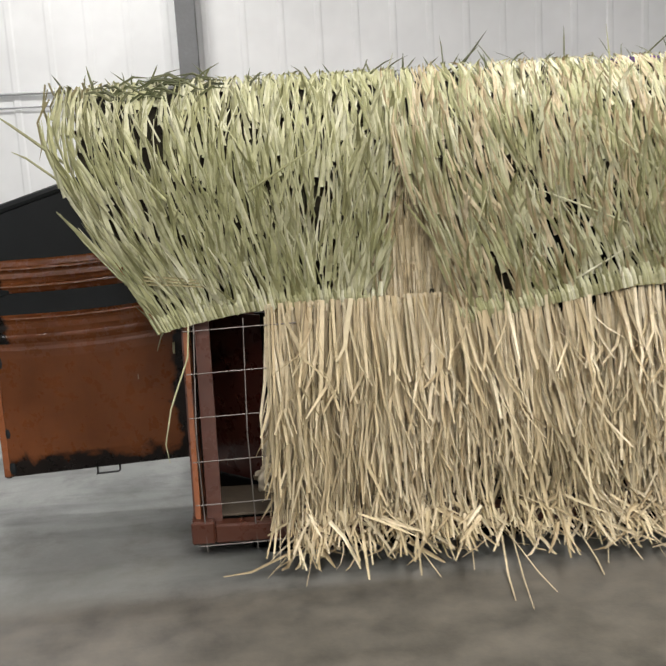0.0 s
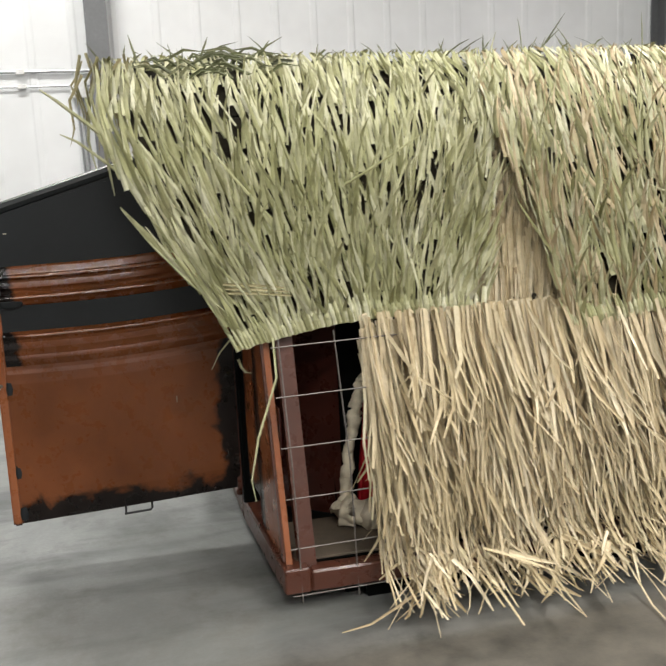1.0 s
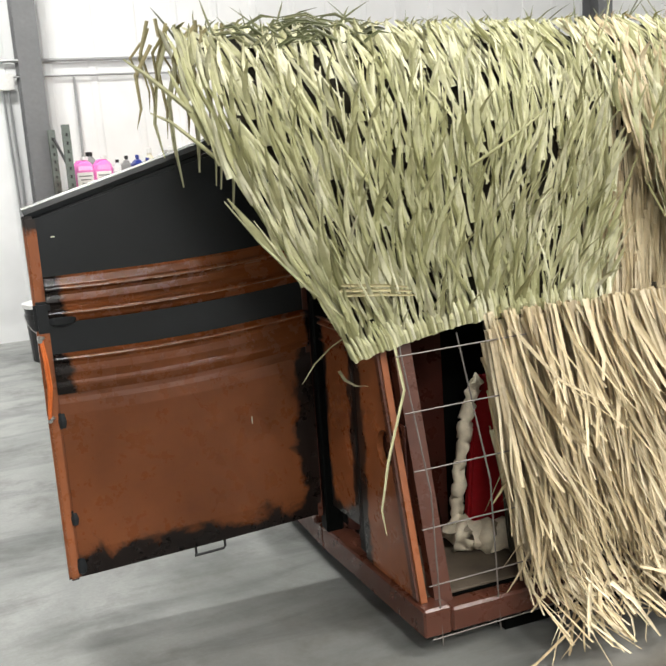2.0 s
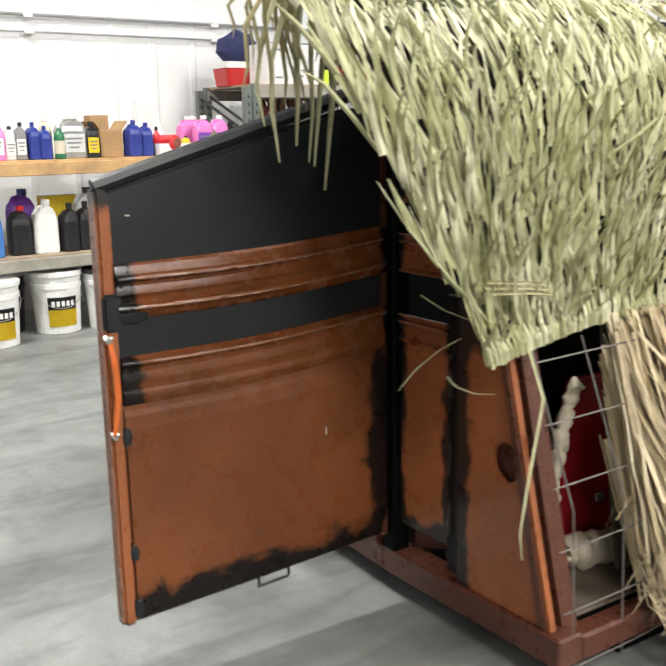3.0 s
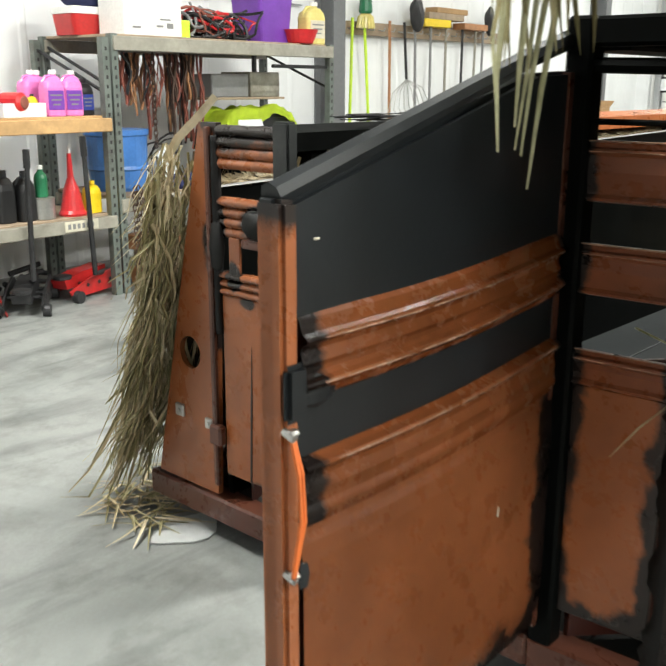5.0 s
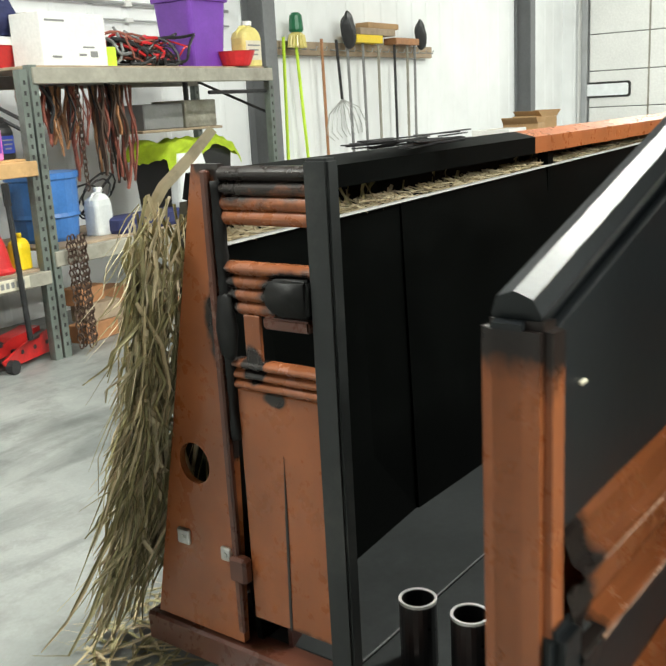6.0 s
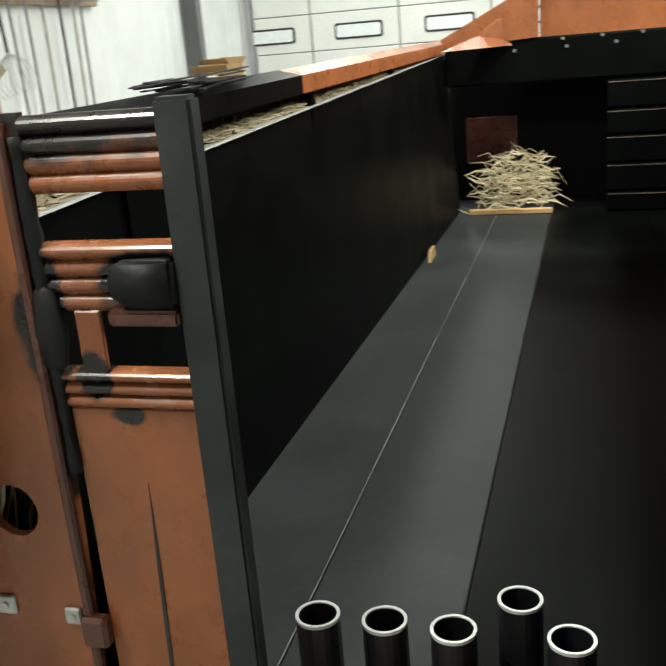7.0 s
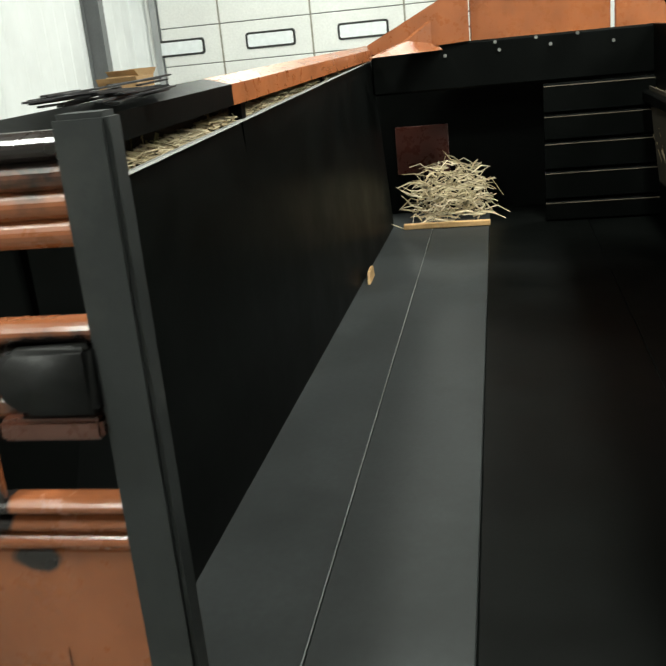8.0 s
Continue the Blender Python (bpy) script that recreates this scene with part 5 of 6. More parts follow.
        y = 2.81 - 0.15 * k
        bl.add([(x + a * q, y - 0.012 * math.sin(3 * q), max(0.05, z - ln * q)) for q in (0, 0.35, 0.7, 1.0)], r.uniform(0.006, 0.012), (1, 0.6 * r.gauss(0, 1), 0), 0.3, 0.25)
    bl.done("frayed_fringe", mat, t)
    return t


skirt(-0.035, 1.25, 1950, 31, "dry tan straw skirt hanging over the wire mesh")
skirt(1.2, 3.9, 2900, 32, "dry tan straw skirt along the blind side")

ls = thing("loose_straw", "a few long straws trailing to the floor", "straw", BL)
r = random.Random(77)
for p in ([(0.63, 2.66, 0.12), (0.625, 2.60, 0.06), (0.605, 2.44, 0.012), (0.59, 2.29, 0.006)],
          [(0.66, 2.66, 0.12), (0.655, 2.58, 0.05), (0.64, 2.40, 0.012), (0.625, 2.235, 0.006)],
          [(0.62, 2.66, 0.12), (0.65, 2.58, 0.06), (0.69, 2.44, 0.012), (0.71, 2.32, 0.006)],
          [(0.84, 2.66, 0.11), (0.86, 2.60, 0.05), (0.875, 2.50, 0.012), (0.865, 2.40, 0.006)],
          [(0.06, 2.66, 0.12), (0.02, 2.62, 0.07), (-0.03, 2.58, 0.03), (-0.07, 2.54, 0.006)]):
    bl = Blades()
    bl.add(p, r.uniform(0.003, 0.007), (1, 0.2, 0.2), 0.4, 0.2)
    bl.done("straw", "tan", ls, "", "")
for i in range(12):
    x = (0.95, 1.0, 0.98, 1.16, 1.2, 0.3, 0.1, 1.05, 1.4, 0.55, 1.25, 1.1)[i]
    a = (0.05, -0.1, 0.12, 0.1, -0.05, 0.12, -0.06, 0.02, 0.05, -0.03, 0.15, 0.06)[i]
    bl = Blades()
    bl.add([(x, 2.69, 0.13), (x + a * 0.3, 2.63, 0.09), (x + a * 0.7, 2.56, 0.04), (x + a, 2.50 - 0.05 * r.random(), 0.008)], r.uniform(0.003, 0.009), (1, 0.3, 0.2), 0.4, 0.2)
    bl.done("straw", "tan", ls, "", "")
# far side skirt
fs = thing("straw_skirt", "olive straw skirt on the outer side, ends on the floor", "straw skirt", BL, "straw skirts")
# backing that carries the shade inside the far skirt
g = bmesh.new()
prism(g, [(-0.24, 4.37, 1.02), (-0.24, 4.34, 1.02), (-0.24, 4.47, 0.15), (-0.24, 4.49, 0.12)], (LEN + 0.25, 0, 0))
part("backing", g, "backing", fs, "gap shade straw backing")
for mat, cnt, sd in (("olive", 1500, 5), ("tan", 1300, 6)):
    bl = Blades()
    r = random.Random(sd)
    for i in range(cnt):
        x = -0.385 + (r.random() ** 2.8) * (LEN + 0.3)
        q0 = r.random() ** 0.8
        z0 = 1.05 - 0.75 * q0
        ln = r.uniform(0.08, 0.24) if r.random() < 0.75 else r.uniform(0.25, 0.42)
        od_ = r.uniform(-0.03, 0.022)
        lean_, side_ = r.gauss(0.0, 0.045), r.gauss(0, 0.018)
        pts = []
        for s in range(5):
            t = s / 4
            zz = z0 - ln * t
            k = max(0, 1.05 - zz)
            yy = 4.325 + 0.13 * k + 0.13 * k ** 2.6 + od_ + 0.03 * t * t + r.gauss(0, 0.006)
            if zz < 0.03:
                yy += (0.03 - zz) * 0.8
                zz = 0.01 + 0.02 * r.random()
            pts.append((x + lean_ * t + r.gauss(0, 0.009), yy + side_ * t, zz))
        bl.add(pts, r.uniform(0.004, 0.010), (1, 0.9 * r.gauss(0, 1), 0), 0.25, 0.25)
    for i in range(cnt // 12):
        x, y, a = r.uniform(-0.44, 0.1), r.uniform(4.40, 4.68), r.uniform(0, 6.28)
        ln = r.uniform(0.06, 0.17)
        bl.add([(x + ln * q * math.cos(a), y + ln * q * math.sin(a), 0.006 + 0.035 * r.random() * (1 - q)) for q in (0, 0.5, 1.0)], r.uniform(0.006, 0.012), (-math.sin(a), math.cos(a), 0.2), 0.4, 0.2)
    bl.done("straw", mat, fs)
bl = Blades()
bl.add([(-0.33, 4.37, 1.0), (-0.325, 4.32, 1.06), (-0.31, 4.26, 1.11), (-0.30, 4.205, 1.16)], 0.022, (-0.45, 0.53, 0.53), 0.8, 0.1)
bl.done("stray_blade", "tan", fs, "one stiff pale blade sticking up", "")
# pale strip along the inner wall's top edge
g = bmesh.new()
loft(g, [[(XE + 0.035, 4.272, 0.934), (XE + 0.035, 4.284, 0.934), (XE + 0.035, 4.284, 0.939), (XE + 0.035, 4.272, 0.939)], [(LEN, 4.254, 1.004), (LEN, 4.264, 1.004), (LEN, 4.264, 1.009), (LEN, 4.254, 1.009)]])
part("edge_strip", g, "pvccut", blind, "pale edge strip")
# straw seen in the slot below the far rail
sl = thing("slot_straw", "cut straw ends showing in the slot below the rail", "straw", BL)
bl = Blades()
r = random.Random(44)
for i in range(1100):
    x = r.uniform(XE + 0.05, LEN + 0.1)
    z = 0.945 + 0.06 * x / LEN + r.uniform(-0.006, 0.012)
    bl.add([(x, 4.33, z + 0.01), (x + r.gauss(0, 0.02), 4.30, z + r.gauss(0, 0.004)), (x + r.gauss(0, 0.03), 4.28, z + r.gauss(0, 0.006))], r.uniform(0.003, 0.008), (1, 0, 0.4), 0.6, 0.2)
bl.done("straw_fringe", "tan", sl)
# straw heap at the far end of the tub
hp = thing("straw_heap", "loose heap of dry straw at the tub's end", "straw heap", BL)
bl = Blades()
for i in range(420):
    cx, cy = r.gauss(LEN + 0.22, 0.10), r.uniform(3.70, 4.08)
    hgt = 0.30 * max(0, 1 - ((cy - 3.88) / 0.28) ** 2)
    z = 0.135 + hgt * r.random()
    a = r.uniform(0, 6.28)
    ln = r.uniform(0.06, 0.16)
    bl.add([(min(cx, LEN + 0.43), cy, z), (min(cx + ln * 0.5 * math.cos(a) * 0.6, LEN + 0.43), cy + ln * 0.5 * math.sin(a), z + r.gauss(0, 0.02) + 0.01), (min(cx + ln * math.cos(a) * 0.6, LEN + 0.43), cy + ln * math.sin(a), max(0.122, z + r.gauss(0, 0.03)))], r.uniform(0.005, 0.011), (0.3, 0.3, 1), 0.5, 0.2)
bl.done("straw", "tan", hp)
g = bmesh.new()
box(g, (LEN - 0.02, 3.68, 0.12), (LEN + 0.01, 4.14, 0.15), 0.004)
part("front_lip", g, "lumber", hp, "pale wooden lip")

# ---------- shelving along the north wall ----------
def perforated_upright(parent, x, y, h, mat="rack"):
    """An angle post with two faces and a row of slots."""
    g = bmesh.new()
    box(g, (x - 0.022, y - 0.0015, 0), (x + 0.022, y + 0.0015, h), 0.0005)
    box(g, (x - 0.022, y + 0.0015, 0), (x - 0.019, y + 0.045, h), 0.0005)
    u = part("upright", g, mat, parent)
    g = bmesh.new()
    z = 0.06
    while z < h - 0.03:
        box(g, (x - 0.006, y - 0.0035, z), (x + 0.006, y - 0.0017, z + 0.020))
        z += 0.05
    s = part("slot_row", g, "gasket", u)
    s["kind"] = "stuff"


def shelf_unit(x0, x1, y0, y1, top, boards, label):
    t = thing("steel_shelf", label, "shelving unit", None, "shelving along the wall")
    for x in (x0, x1):
        for y in (y0, y1):
            perforated_upright(t, x, y, top)
    for x in (x0, x1):
        g = bmesh.new()
        tube(g, [(x + 0.01, y0 + 0.02, top - 0.3), (x + 0.01, y1, top - 0.06)], 0.010, 6)
        part("brace", g, "darksteel", t)
    for z, th, kind in boards:
        g = bmesh.new()
        box(g, (x0 - 0.01, y0 - 0.012, z - th), (x1 + 0.01, y0 + 0.004 + 0.03, z - 0.012), 0.004)
        part("front_beam", g, "lumber" if kind == "lumber" else "beam", t)
        g = bmesh.new()
        box(g, (x0 + 0.005, y0 + 0.035, z - 0.016), (x1 - 0.005, y1 + 0.02, z), 0.003)
        part("board", g, "lumber" if kind == "lumber" else "osb", t)
        g = bmesh.new()
        box(g, (x0 - 0.01, y1 - 0.01, z - th), (x1 + 0.01, y1 + 0.02, z - 0.018), 0.004)
        part("rear_beam", g, "beam", t)
    return t


SY0, SY1 = 6.82, 7.46
left_bay = shelf_unit(-0.20, 1.60, SY0, SY1, 1.43, ((1.015, 0.085, "lumber"), (0.475, 0.08, "steel")), "grey perforated steel shelving with a lumber shelf, full of jugs")
right_bay = shelf_unit(1.66, 3.54, SY0, SY1, 1.452, ((1.452, 0.09, "steel"), (0.56, 0.09, "steel")), "grey perforated steel shelving loaded with boxes and hoses")
g = bmesh.new()
tube(g, [(2.95, SY0 + 0.02, 1.30), (3.50, SY0 + 0.02, 1.30)], 0.012, 6)
part("hanging_bar", g, "darksteel", right_bay)
g = bmesh.new()
box(g, (1.25, SY0 - 0.018, 0.405), (1.47, SY0 - 0.013, 0.462), 0.002)
lab = part("shelf_tag", g, "paper", left_bay, "faded paper shelf tag")
for k in range(6):
    g = bmesh.new()
    box(g, (1.27 + 0.03 * k, SY0 - 0.0195, 0.42), (1.288 + 0.03 * k, SY0 - 0.0182, 0.448))
    part("print_bar", g, "grey", lab)


def jug(x, y, z, w, d, h, mat, cap="white", name="jug", label="plastic jug", band=None, handle=True, neck=0.16):
    """A square-shouldered fluid jug with cap, grip and printed label."""
    t = thing(name, label, name.replace("_", " "), pose(x, y, z, 0, 0, rnd.uniform(-9, 9)), "bottles and jugs")
    g = bmesh.new()
    r = min(w, d) * 0.22
    loft(g, [rrect(w * 0.94, d * 0.94, r, 0), rrect(w, d, r, h * 0.03), rrect(w, d, r, h * 0.62), rrect(w * 0.9, d * 0.92, r, h * 0.74), rrect(w * 0.5, d * 0.6, r * 0.5, h * (1 - neck), w * 0.08), rrect(w * 0.30, w * 0.30, w * 0.13, h * (1.03 - neck), w * 0.1), rrect(w * 0.30, w * 0.30, w * 0.13, h * 0.93, w * 0.1)])
    body = part("body", g, mat, t, smooth=False)
    g = bmesh.new()
    lathe(g, [(w * 0.17, h * 0.90), (w * 0.18, h * 0.91), (w * 0.18, h * 0.99), (w * 0.15, h)], 12, Matrix.Translation((w * 0.1, 0, 0)))
    part("cap", g, cap, t)
    if handle:
        g = bmesh.new()
        tube(g, [(w * 0.0, 0, h * 0.88), (-w * 0.25, 0, h * 0.86), (-w * 0.42, 0, h * 0.74), (-w * 0.42, 0, h * 0.56)], w * 0.075, 7)
        part("grip", g, mat, t)
    if band:
        g = bmesh.new()
        box(g, (-w * 0.38, -d * 0.5 - 0.003, h * 0.14), (w * 0.38, -d * 0.5 + 0.001, h * 0.56), 0.001)
        lb = part("printed_label", g, band, body)
        for k in range(3):
            g = bmesh.new()
            ww = w * (0.30 - 0.06 * k)
            box(g, (-ww, -d * 0.5 - 0.0045, h * (0.44 - 0.10 * k)), (ww, -d * 0.5 - 0.0032, h * (0.475 - 0.10 * k)))
            part("print_bar", g, "grey" if band != "grey" else "white", lb)
    return t


def bottle(x, y, z, r, h, mat, cap="blackplastic", label="round plastic bottle", band=None, name="bottle"):
    t = thing(name, label, "bottle", pose(x, y, z), "bottles and jugs")
    g = bmesh.new()
    lathe(g, [(r * 0.9, 0), (r, h * 0.03), (r, h * 0.6), (r * 0.85, h * 0.7), (r * 0.4, h * 0.82), (r * 0.36, h * 0.9)], 16)
    part("body", g, mat, t)
    g = bmesh.new()
    lathe(g, [(r * 0.42, h * 0.87), (r * 0.42, h * 0.98), (r * 0.36, h)], 12)
    part("cap", g, cap, t)
    if band:
        g = bmesh.new()
        lathe(g, [(r * 1.015, h * 0.15), (r * 1.015, h * 0.52)], 16)
        part("printed_label", g, band, t)
    return t


def carton(x, y, z, w, d, h, mat, rz=0, label="cardboard box", flaps=False, name="carton"):
    t = thing(name, label, "box", pose(x, y, z, 0, 0, rz), "boxes")
    g = bmesh.new()
    box(g, (-w / 2, -d / 2, 0), (w / 2, d / 2, h), 0.003)
    b = part("body", g, mat, t)
    g = bmesh.new()
    box(g, (-w / 2 - 0.001, -0.025, h - 0.0005), (w / 2 + 0.001, 0.025, h + 0.001))
    part("tape", g, "paper", t)
    if flaps:
        for sx in (-1, 1):
            g = bmesh.new()
            prism(g, [(sx * w / 2, -d / 2, h), (sx * w / 2, d / 2, h), (sx * w * 0.75, d / 2, h + 0.05), (sx * w * 0.75, -d / 2, h + 0.05)], (0, 0, 0.003))
            part("flap", g, mat, t)
    return t


ZM, ZL, ZT = 1.016, 0.476, 1.453
# mid shelf, from the far left
jug(-0.10, 6.98, ZM, 0.13, 0.11, 0.22, "pink", "white", label="pink fluid jug on the lumber shelf", band="white")
jug(0.02, 6.98, ZM, 0.12, 0.10, 0.22, "pink", "white", label="pink fluid jug on the lumber shelf", band="white")
jug(-0.03, 7.2, ZM, 0.12, 0.10, 0.25, "grey", "blackplastic", label="grey oil jug on the lumber shelf")
for x, m_, h in ((0.11, "milky", 0.19), (0.165, "grey", 0.21), (0.235, "blue", 0.21), (0.295, "blue", 0.19)):
    jug(x, 6.96 + rnd.uniform(-0.02, 0.03), ZM, 0.065, 0.10, h, m_, "blackplastic" if m_ != "blue" else "blue", label=f"{'blue' if m_ == 'blue' else 'pale grey'} oil bottle on the lumber shelf", band=None if m_ == "blue" else "white", handle=False)
bottle(0.345, 7.06, ZM, 0.04, 0.25, "paper", "white", "beige spray bottle on the lumber shelf")
bottle(0.372, 6.90, ZM, 0.032, 0.20, "greenp", "milky", "green bottle on the lumber shelf", "paper")
jug(0.455, 6.95, ZM, 0.17, 0.12, 0.25, "tin", "white", label="grey one gallon antifreeze jug with label", band="milky")
jug(0.57, 6.94, ZM, 0.09, 0.09, 0.21, "blackplastic", "blackplastic", "bottle", "black and yellow oil bottle on the shelf", "yellow", False)
carton(0.70, 7.02, ZM, 0.15, 0.16, 0.16, "card", 6, "open brown cardboard carton on the shelf", True)
carton(0.74, 7.25, ZM, 0.12, 0.12, 0.25, "card", -4, "tall brown cardboard carton on the shelf")
jug(0.845, 6.95, ZM, 0.085, 0.11, 0.215, "blue", "blue", label="dark blue oil jug on the lumber shelf")
jug(0.935, 6.97, ZM, 0.08, 0.11, 0.20, "blue", "blue", label="dark blue oil jug on the lumber shelf")
for x, h in ((0.99, 0.34), (1.15, 0.31)):
    t = thing("funnel", "white upturned plastic funnel on the shelf", "funnel", pose(x, 7.22, ZM), "funnels")
    g = bmesh.new()
    lathe(g, [(0.07, 0), (0.075, 0.01), (0.05, 0.12), (0.016, 0.2), (0.011, h)], 16)
    part("cone", g, "white", t)
bn = thing("parts_bin", "shallow white plastic bin with cans", "bin", pose(1.11, 6.95, ZM))
g = bmesh.new()
for a, b in (((-0.125, -0.08, 0), (0.125, 0.08, 0.006)), ((-0.125, -0.08, 0.006), (0.125, -0.074, 0.072)), ((-0.125, 0.074, 0.006), (0.125, 0.08, 0.072)), ((-0.125, -0.074, 0.006), (-0.119, 0.074, 0.072)), ((0.119, -0.074, 0.006), (0.125, 0.074, 0.072))):
    box(g, a, b, 0.001)
part("tray", g, "white", bn)
t = thing("spray_can", "red can lying in the white bin", "can", pose(1.08, 6.93, ZM + 0.075, 90, 0, 20))
g = bmesh.new()
lathe(g, [(0.04, -0.06), (0.05, -0.055), (0.05, 0.055), (0.035, 0.07)], 16)
part("body", g, "redp", t)
g = bmesh.new()
lathe(g, [(0.034, 0.071), (0.03, 0.076)], 16)
part("lid", g, "rope", t)
bottle(1.03, 7.0, ZM + 0.006, 0.025, 0.17, "redp", "blackplastic", "red bottle in the white bin")
jug(1.20, 6.95, ZM + 0.006, 0.06, 0.05, 0.11, "yellow", "blackplastic", "bottle", "small yellow and black bottle in the bin", "blackplastic", False)
for x, y in ((1.28, 7.08), (1.315, 6.93), (1.43, 6.93), (1.36, 7.15)):
    jug(x, y, ZM, 0.115, 0.10, 0.24, "pink", "white", label="clear jug of pink fluid on the shelf", band="violet" if y < 7 else None)
jug(1.53, 6.96, ZM, 0.10, 0.10, 0.20, "blackplastic", "blackplastic", label="black oil jug with blue label", band="blue")
jug(1.60 - 0.07, 7.2, ZM, 0.10, 0.10, 0.22, "grey", "grey", label="grey jug at the shelf's end")

# low shelf
jug(-0.05, 6.96, ZL, 0.13, 0.12, 0.28, "lightblue", "white", "container", "pale blue plastic container on the low shelf", None, False)
jug(0.12, 6.98, ZL, 0.13, 0.12, 0.28, "blackplastic", "redp", label="black oil jug with red cap on the low shelf")
jug(0.26, 6.95, ZL, 0.14, 0.12, 0.31, "white", "white", label="white one gallon jug on the low shelf")
jug(0.22, 7.25, ZL, 0.16, 0.12, 0.36, "violet", "blue", label="purple jug behind others on the shelf")
for x in (0.40, 0.50, 0.66, 0.79, 0.99, 1.10):
    jug(x, 6.96 + rnd.uniform(-0.02, 0.03), ZL, 0.10, 0.11, rnd.uniform(0.26, 0.29), "blackplastic", "blackplastic", label="black oil jug on the low shelf", handle=x > 0.6)
carton(0.46, 7.26, ZL, 0.22, 0.14, 0.31, "yellow", 0, "yellow and black box on the low shelf")
jug(0.57, 7.1, ZL, 0.15, 0.12, 0.36, "milky", "blackplastic", label="white jug with dark label on the shelf", band="grey")
bottle(0.885, 6.95, ZL, 0.045, 0.30, "grey", "blackplastic", "grey spray bottle on the low shelf")
t = thing("tin_can", "bare tin can on the low shelf", "can", pose(1.205, 6.93, ZL))
g = bmesh.new()
lathe(g, [(0.062, 0), (0.065, 0.004), (0.065, 0.11), (0.068, 0.114), (0.062, 0.118)], 20)
part("body", g, "tin", t)
bottle(1.205, 6.93, ZL + 0.118, 0.036, 0.17, "greenp", "white", "dark green bottle standing on a tin")
t = thing("funnel", "red plastic long-neck funnel upside down", "funnel", pose(1.395, 6.93, ZL), "funnels")
g = bmesh.new()
lathe(g, [(0.075, 0), (0.078, 0.012), (0.066, 0.03), (0.045, 0.14), (0.018, 0.21), (0.011, 0.34)], 20)
part("cone", g, "redp", t)
g = bmesh.new()
lathe(g, [(0.008, 0.34), (0.006, 0.375)], 8)
part("tip", g, "white", t)
jug(1.535, 6.94, ZL, 0.085, 0.09, 0.18, "yellow", "yellow", "bottle", "yellow plastic bottle on the low shelf", None, False)


# ---- on the floor below ----
def bucket(x, y, dark=False, lid="white"):
    t = thing("bucket", f"{'black' if dark else 'white'} five gallon bucket with yellow label band", "bucket", pose(x, y, 0, 0, 0, rnd.uniform(-10, 10)), "buckets under the shelf")
    g = bmesh.new()
    lathe(g, [(0.125, 0), (0.13, 0.006), (0.142, 0.27), (0.149, 0.272), (0.149, 0.30), (0.144, 0.302), (0.147, 0.345), (0.151, 0.347), (0.151, 0.355)], 28)
    b = part("pail", g, "blackplastic" if dark else "white", t)
    g = bmesh.new()
    lathe(g, [(0.154, 0.340), (0.156, 0.344), (0.156, 0.366), (0.14, 0.372), (0.135, 0.366)], 28)
    part("lid", g, lid, t)
    for z0, z1, a0, a1, m_, r0 in ((0.05, 0.15, -125, -55, "yellow", 0.1385), (0.15, 0.225, -125, -55, "blackplastic", 0.1415)):
        g = bmesh.new()
        n = 8
        cols = [[g.verts.new((r * math.cos(radians(a0 + (a1 - a0) * i / n)), r * math.sin(radians(a0 + (a1 - a0) * i / n)), z)) for r, z in ((r0, z0), (r0 + 0.0045, z1))] for i in range(n + 1)]
        for a, b2 in zip(cols, cols[1:]):
            g.faces.new((a[0], b2[0], b2[1], a[1]))
        bmesh.ops.solidify(g, geom=g.faces[:], thickness=-0.002)
        lb = part("label_band", g, m_, b)
        if m_ == "blackplastic":
            for k in range(5):
                a = radians(-112 + 11 * k)
                g = bmesh.new()
                box(g, (-0.009, -0.002, -0.015), (0.009, 0.0, 0.015))
                bmesh.ops.transform(g, matrix=Matrix.Translation((0.148 * math.cos(a), 0.148 * math.sin(a), 0.187)) @ pose(0, 0, 0, 0, 0, math.degrees(a) + 90), verts=g.verts)
                part("print_bar", g, "white", lb)
    g = bmesh.new()
    tube(g, [(0.149 * math.cos(a), 0.149 * math.sin(a) - 0.01, 0.29 - 0.13 * math.sin((a + math.pi) / math.pi * math.pi)) for a in [-math.pi + math.pi * i / 10 for i in range(11)]], 0.0025, 5)
    part("bail", g, "tin", t)


bucket(0.295, 6.95)
bucket(0.60, 6.88, lid="blackplastic")
bucket(-0.12, 6.80)
bucket(0.02, 7.15, True)
bucket(-0.42, 6.95, True)


def jack_stand(x, y, rz):
    t = thing("jack_stand", "red steel jack stand with yellow ratchet on the floor", "jack stand", pose(x, y, 0, 0, 0, rz))
    for a in (45, 135, 225, 315):
        c_, s_ = math.cos(radians(a)), math.sin(radians(a))
        g = bmesh.new()
        prism(g, [(0.035 * c_ - 0.012 * s_, 0.035 * s_ + 0.012 * c_, 0.25), (0.035 * c_ + 0.012 * s_, 0.035 * s_ - 0.012 * c_, 0.25), (0.115 * c_ + 0.03 * s_, 0.115 * s_ - 0.03 * c_, 0.0), (0.115 * c_ - 0.03 * s_, 0.115 * s_ + 0.03 * c_, 0.0)], (0.006 * c_, 0.006 * s_, 0))
        part("leg", g, "redsteel", t)
    g = bmesh.new()
    box(g, (-0.035, -0.035, 0.20), (0.035, 0.035, 0.27), 0.006)
    part("collar", g, "redsteel", t)
    g = bmesh.new()
    box(g, (-0.014, -0.014, 0.2), (0.014, 0.014, 0.33), 0.003)
    box(g, (-0.045, -0.016, 0.33), (0.045, 0.016, 0.345), 0.004)
    part("ratchet_bar", g, "yellow", t)


jack_stand(0.80, 6.93, 15)


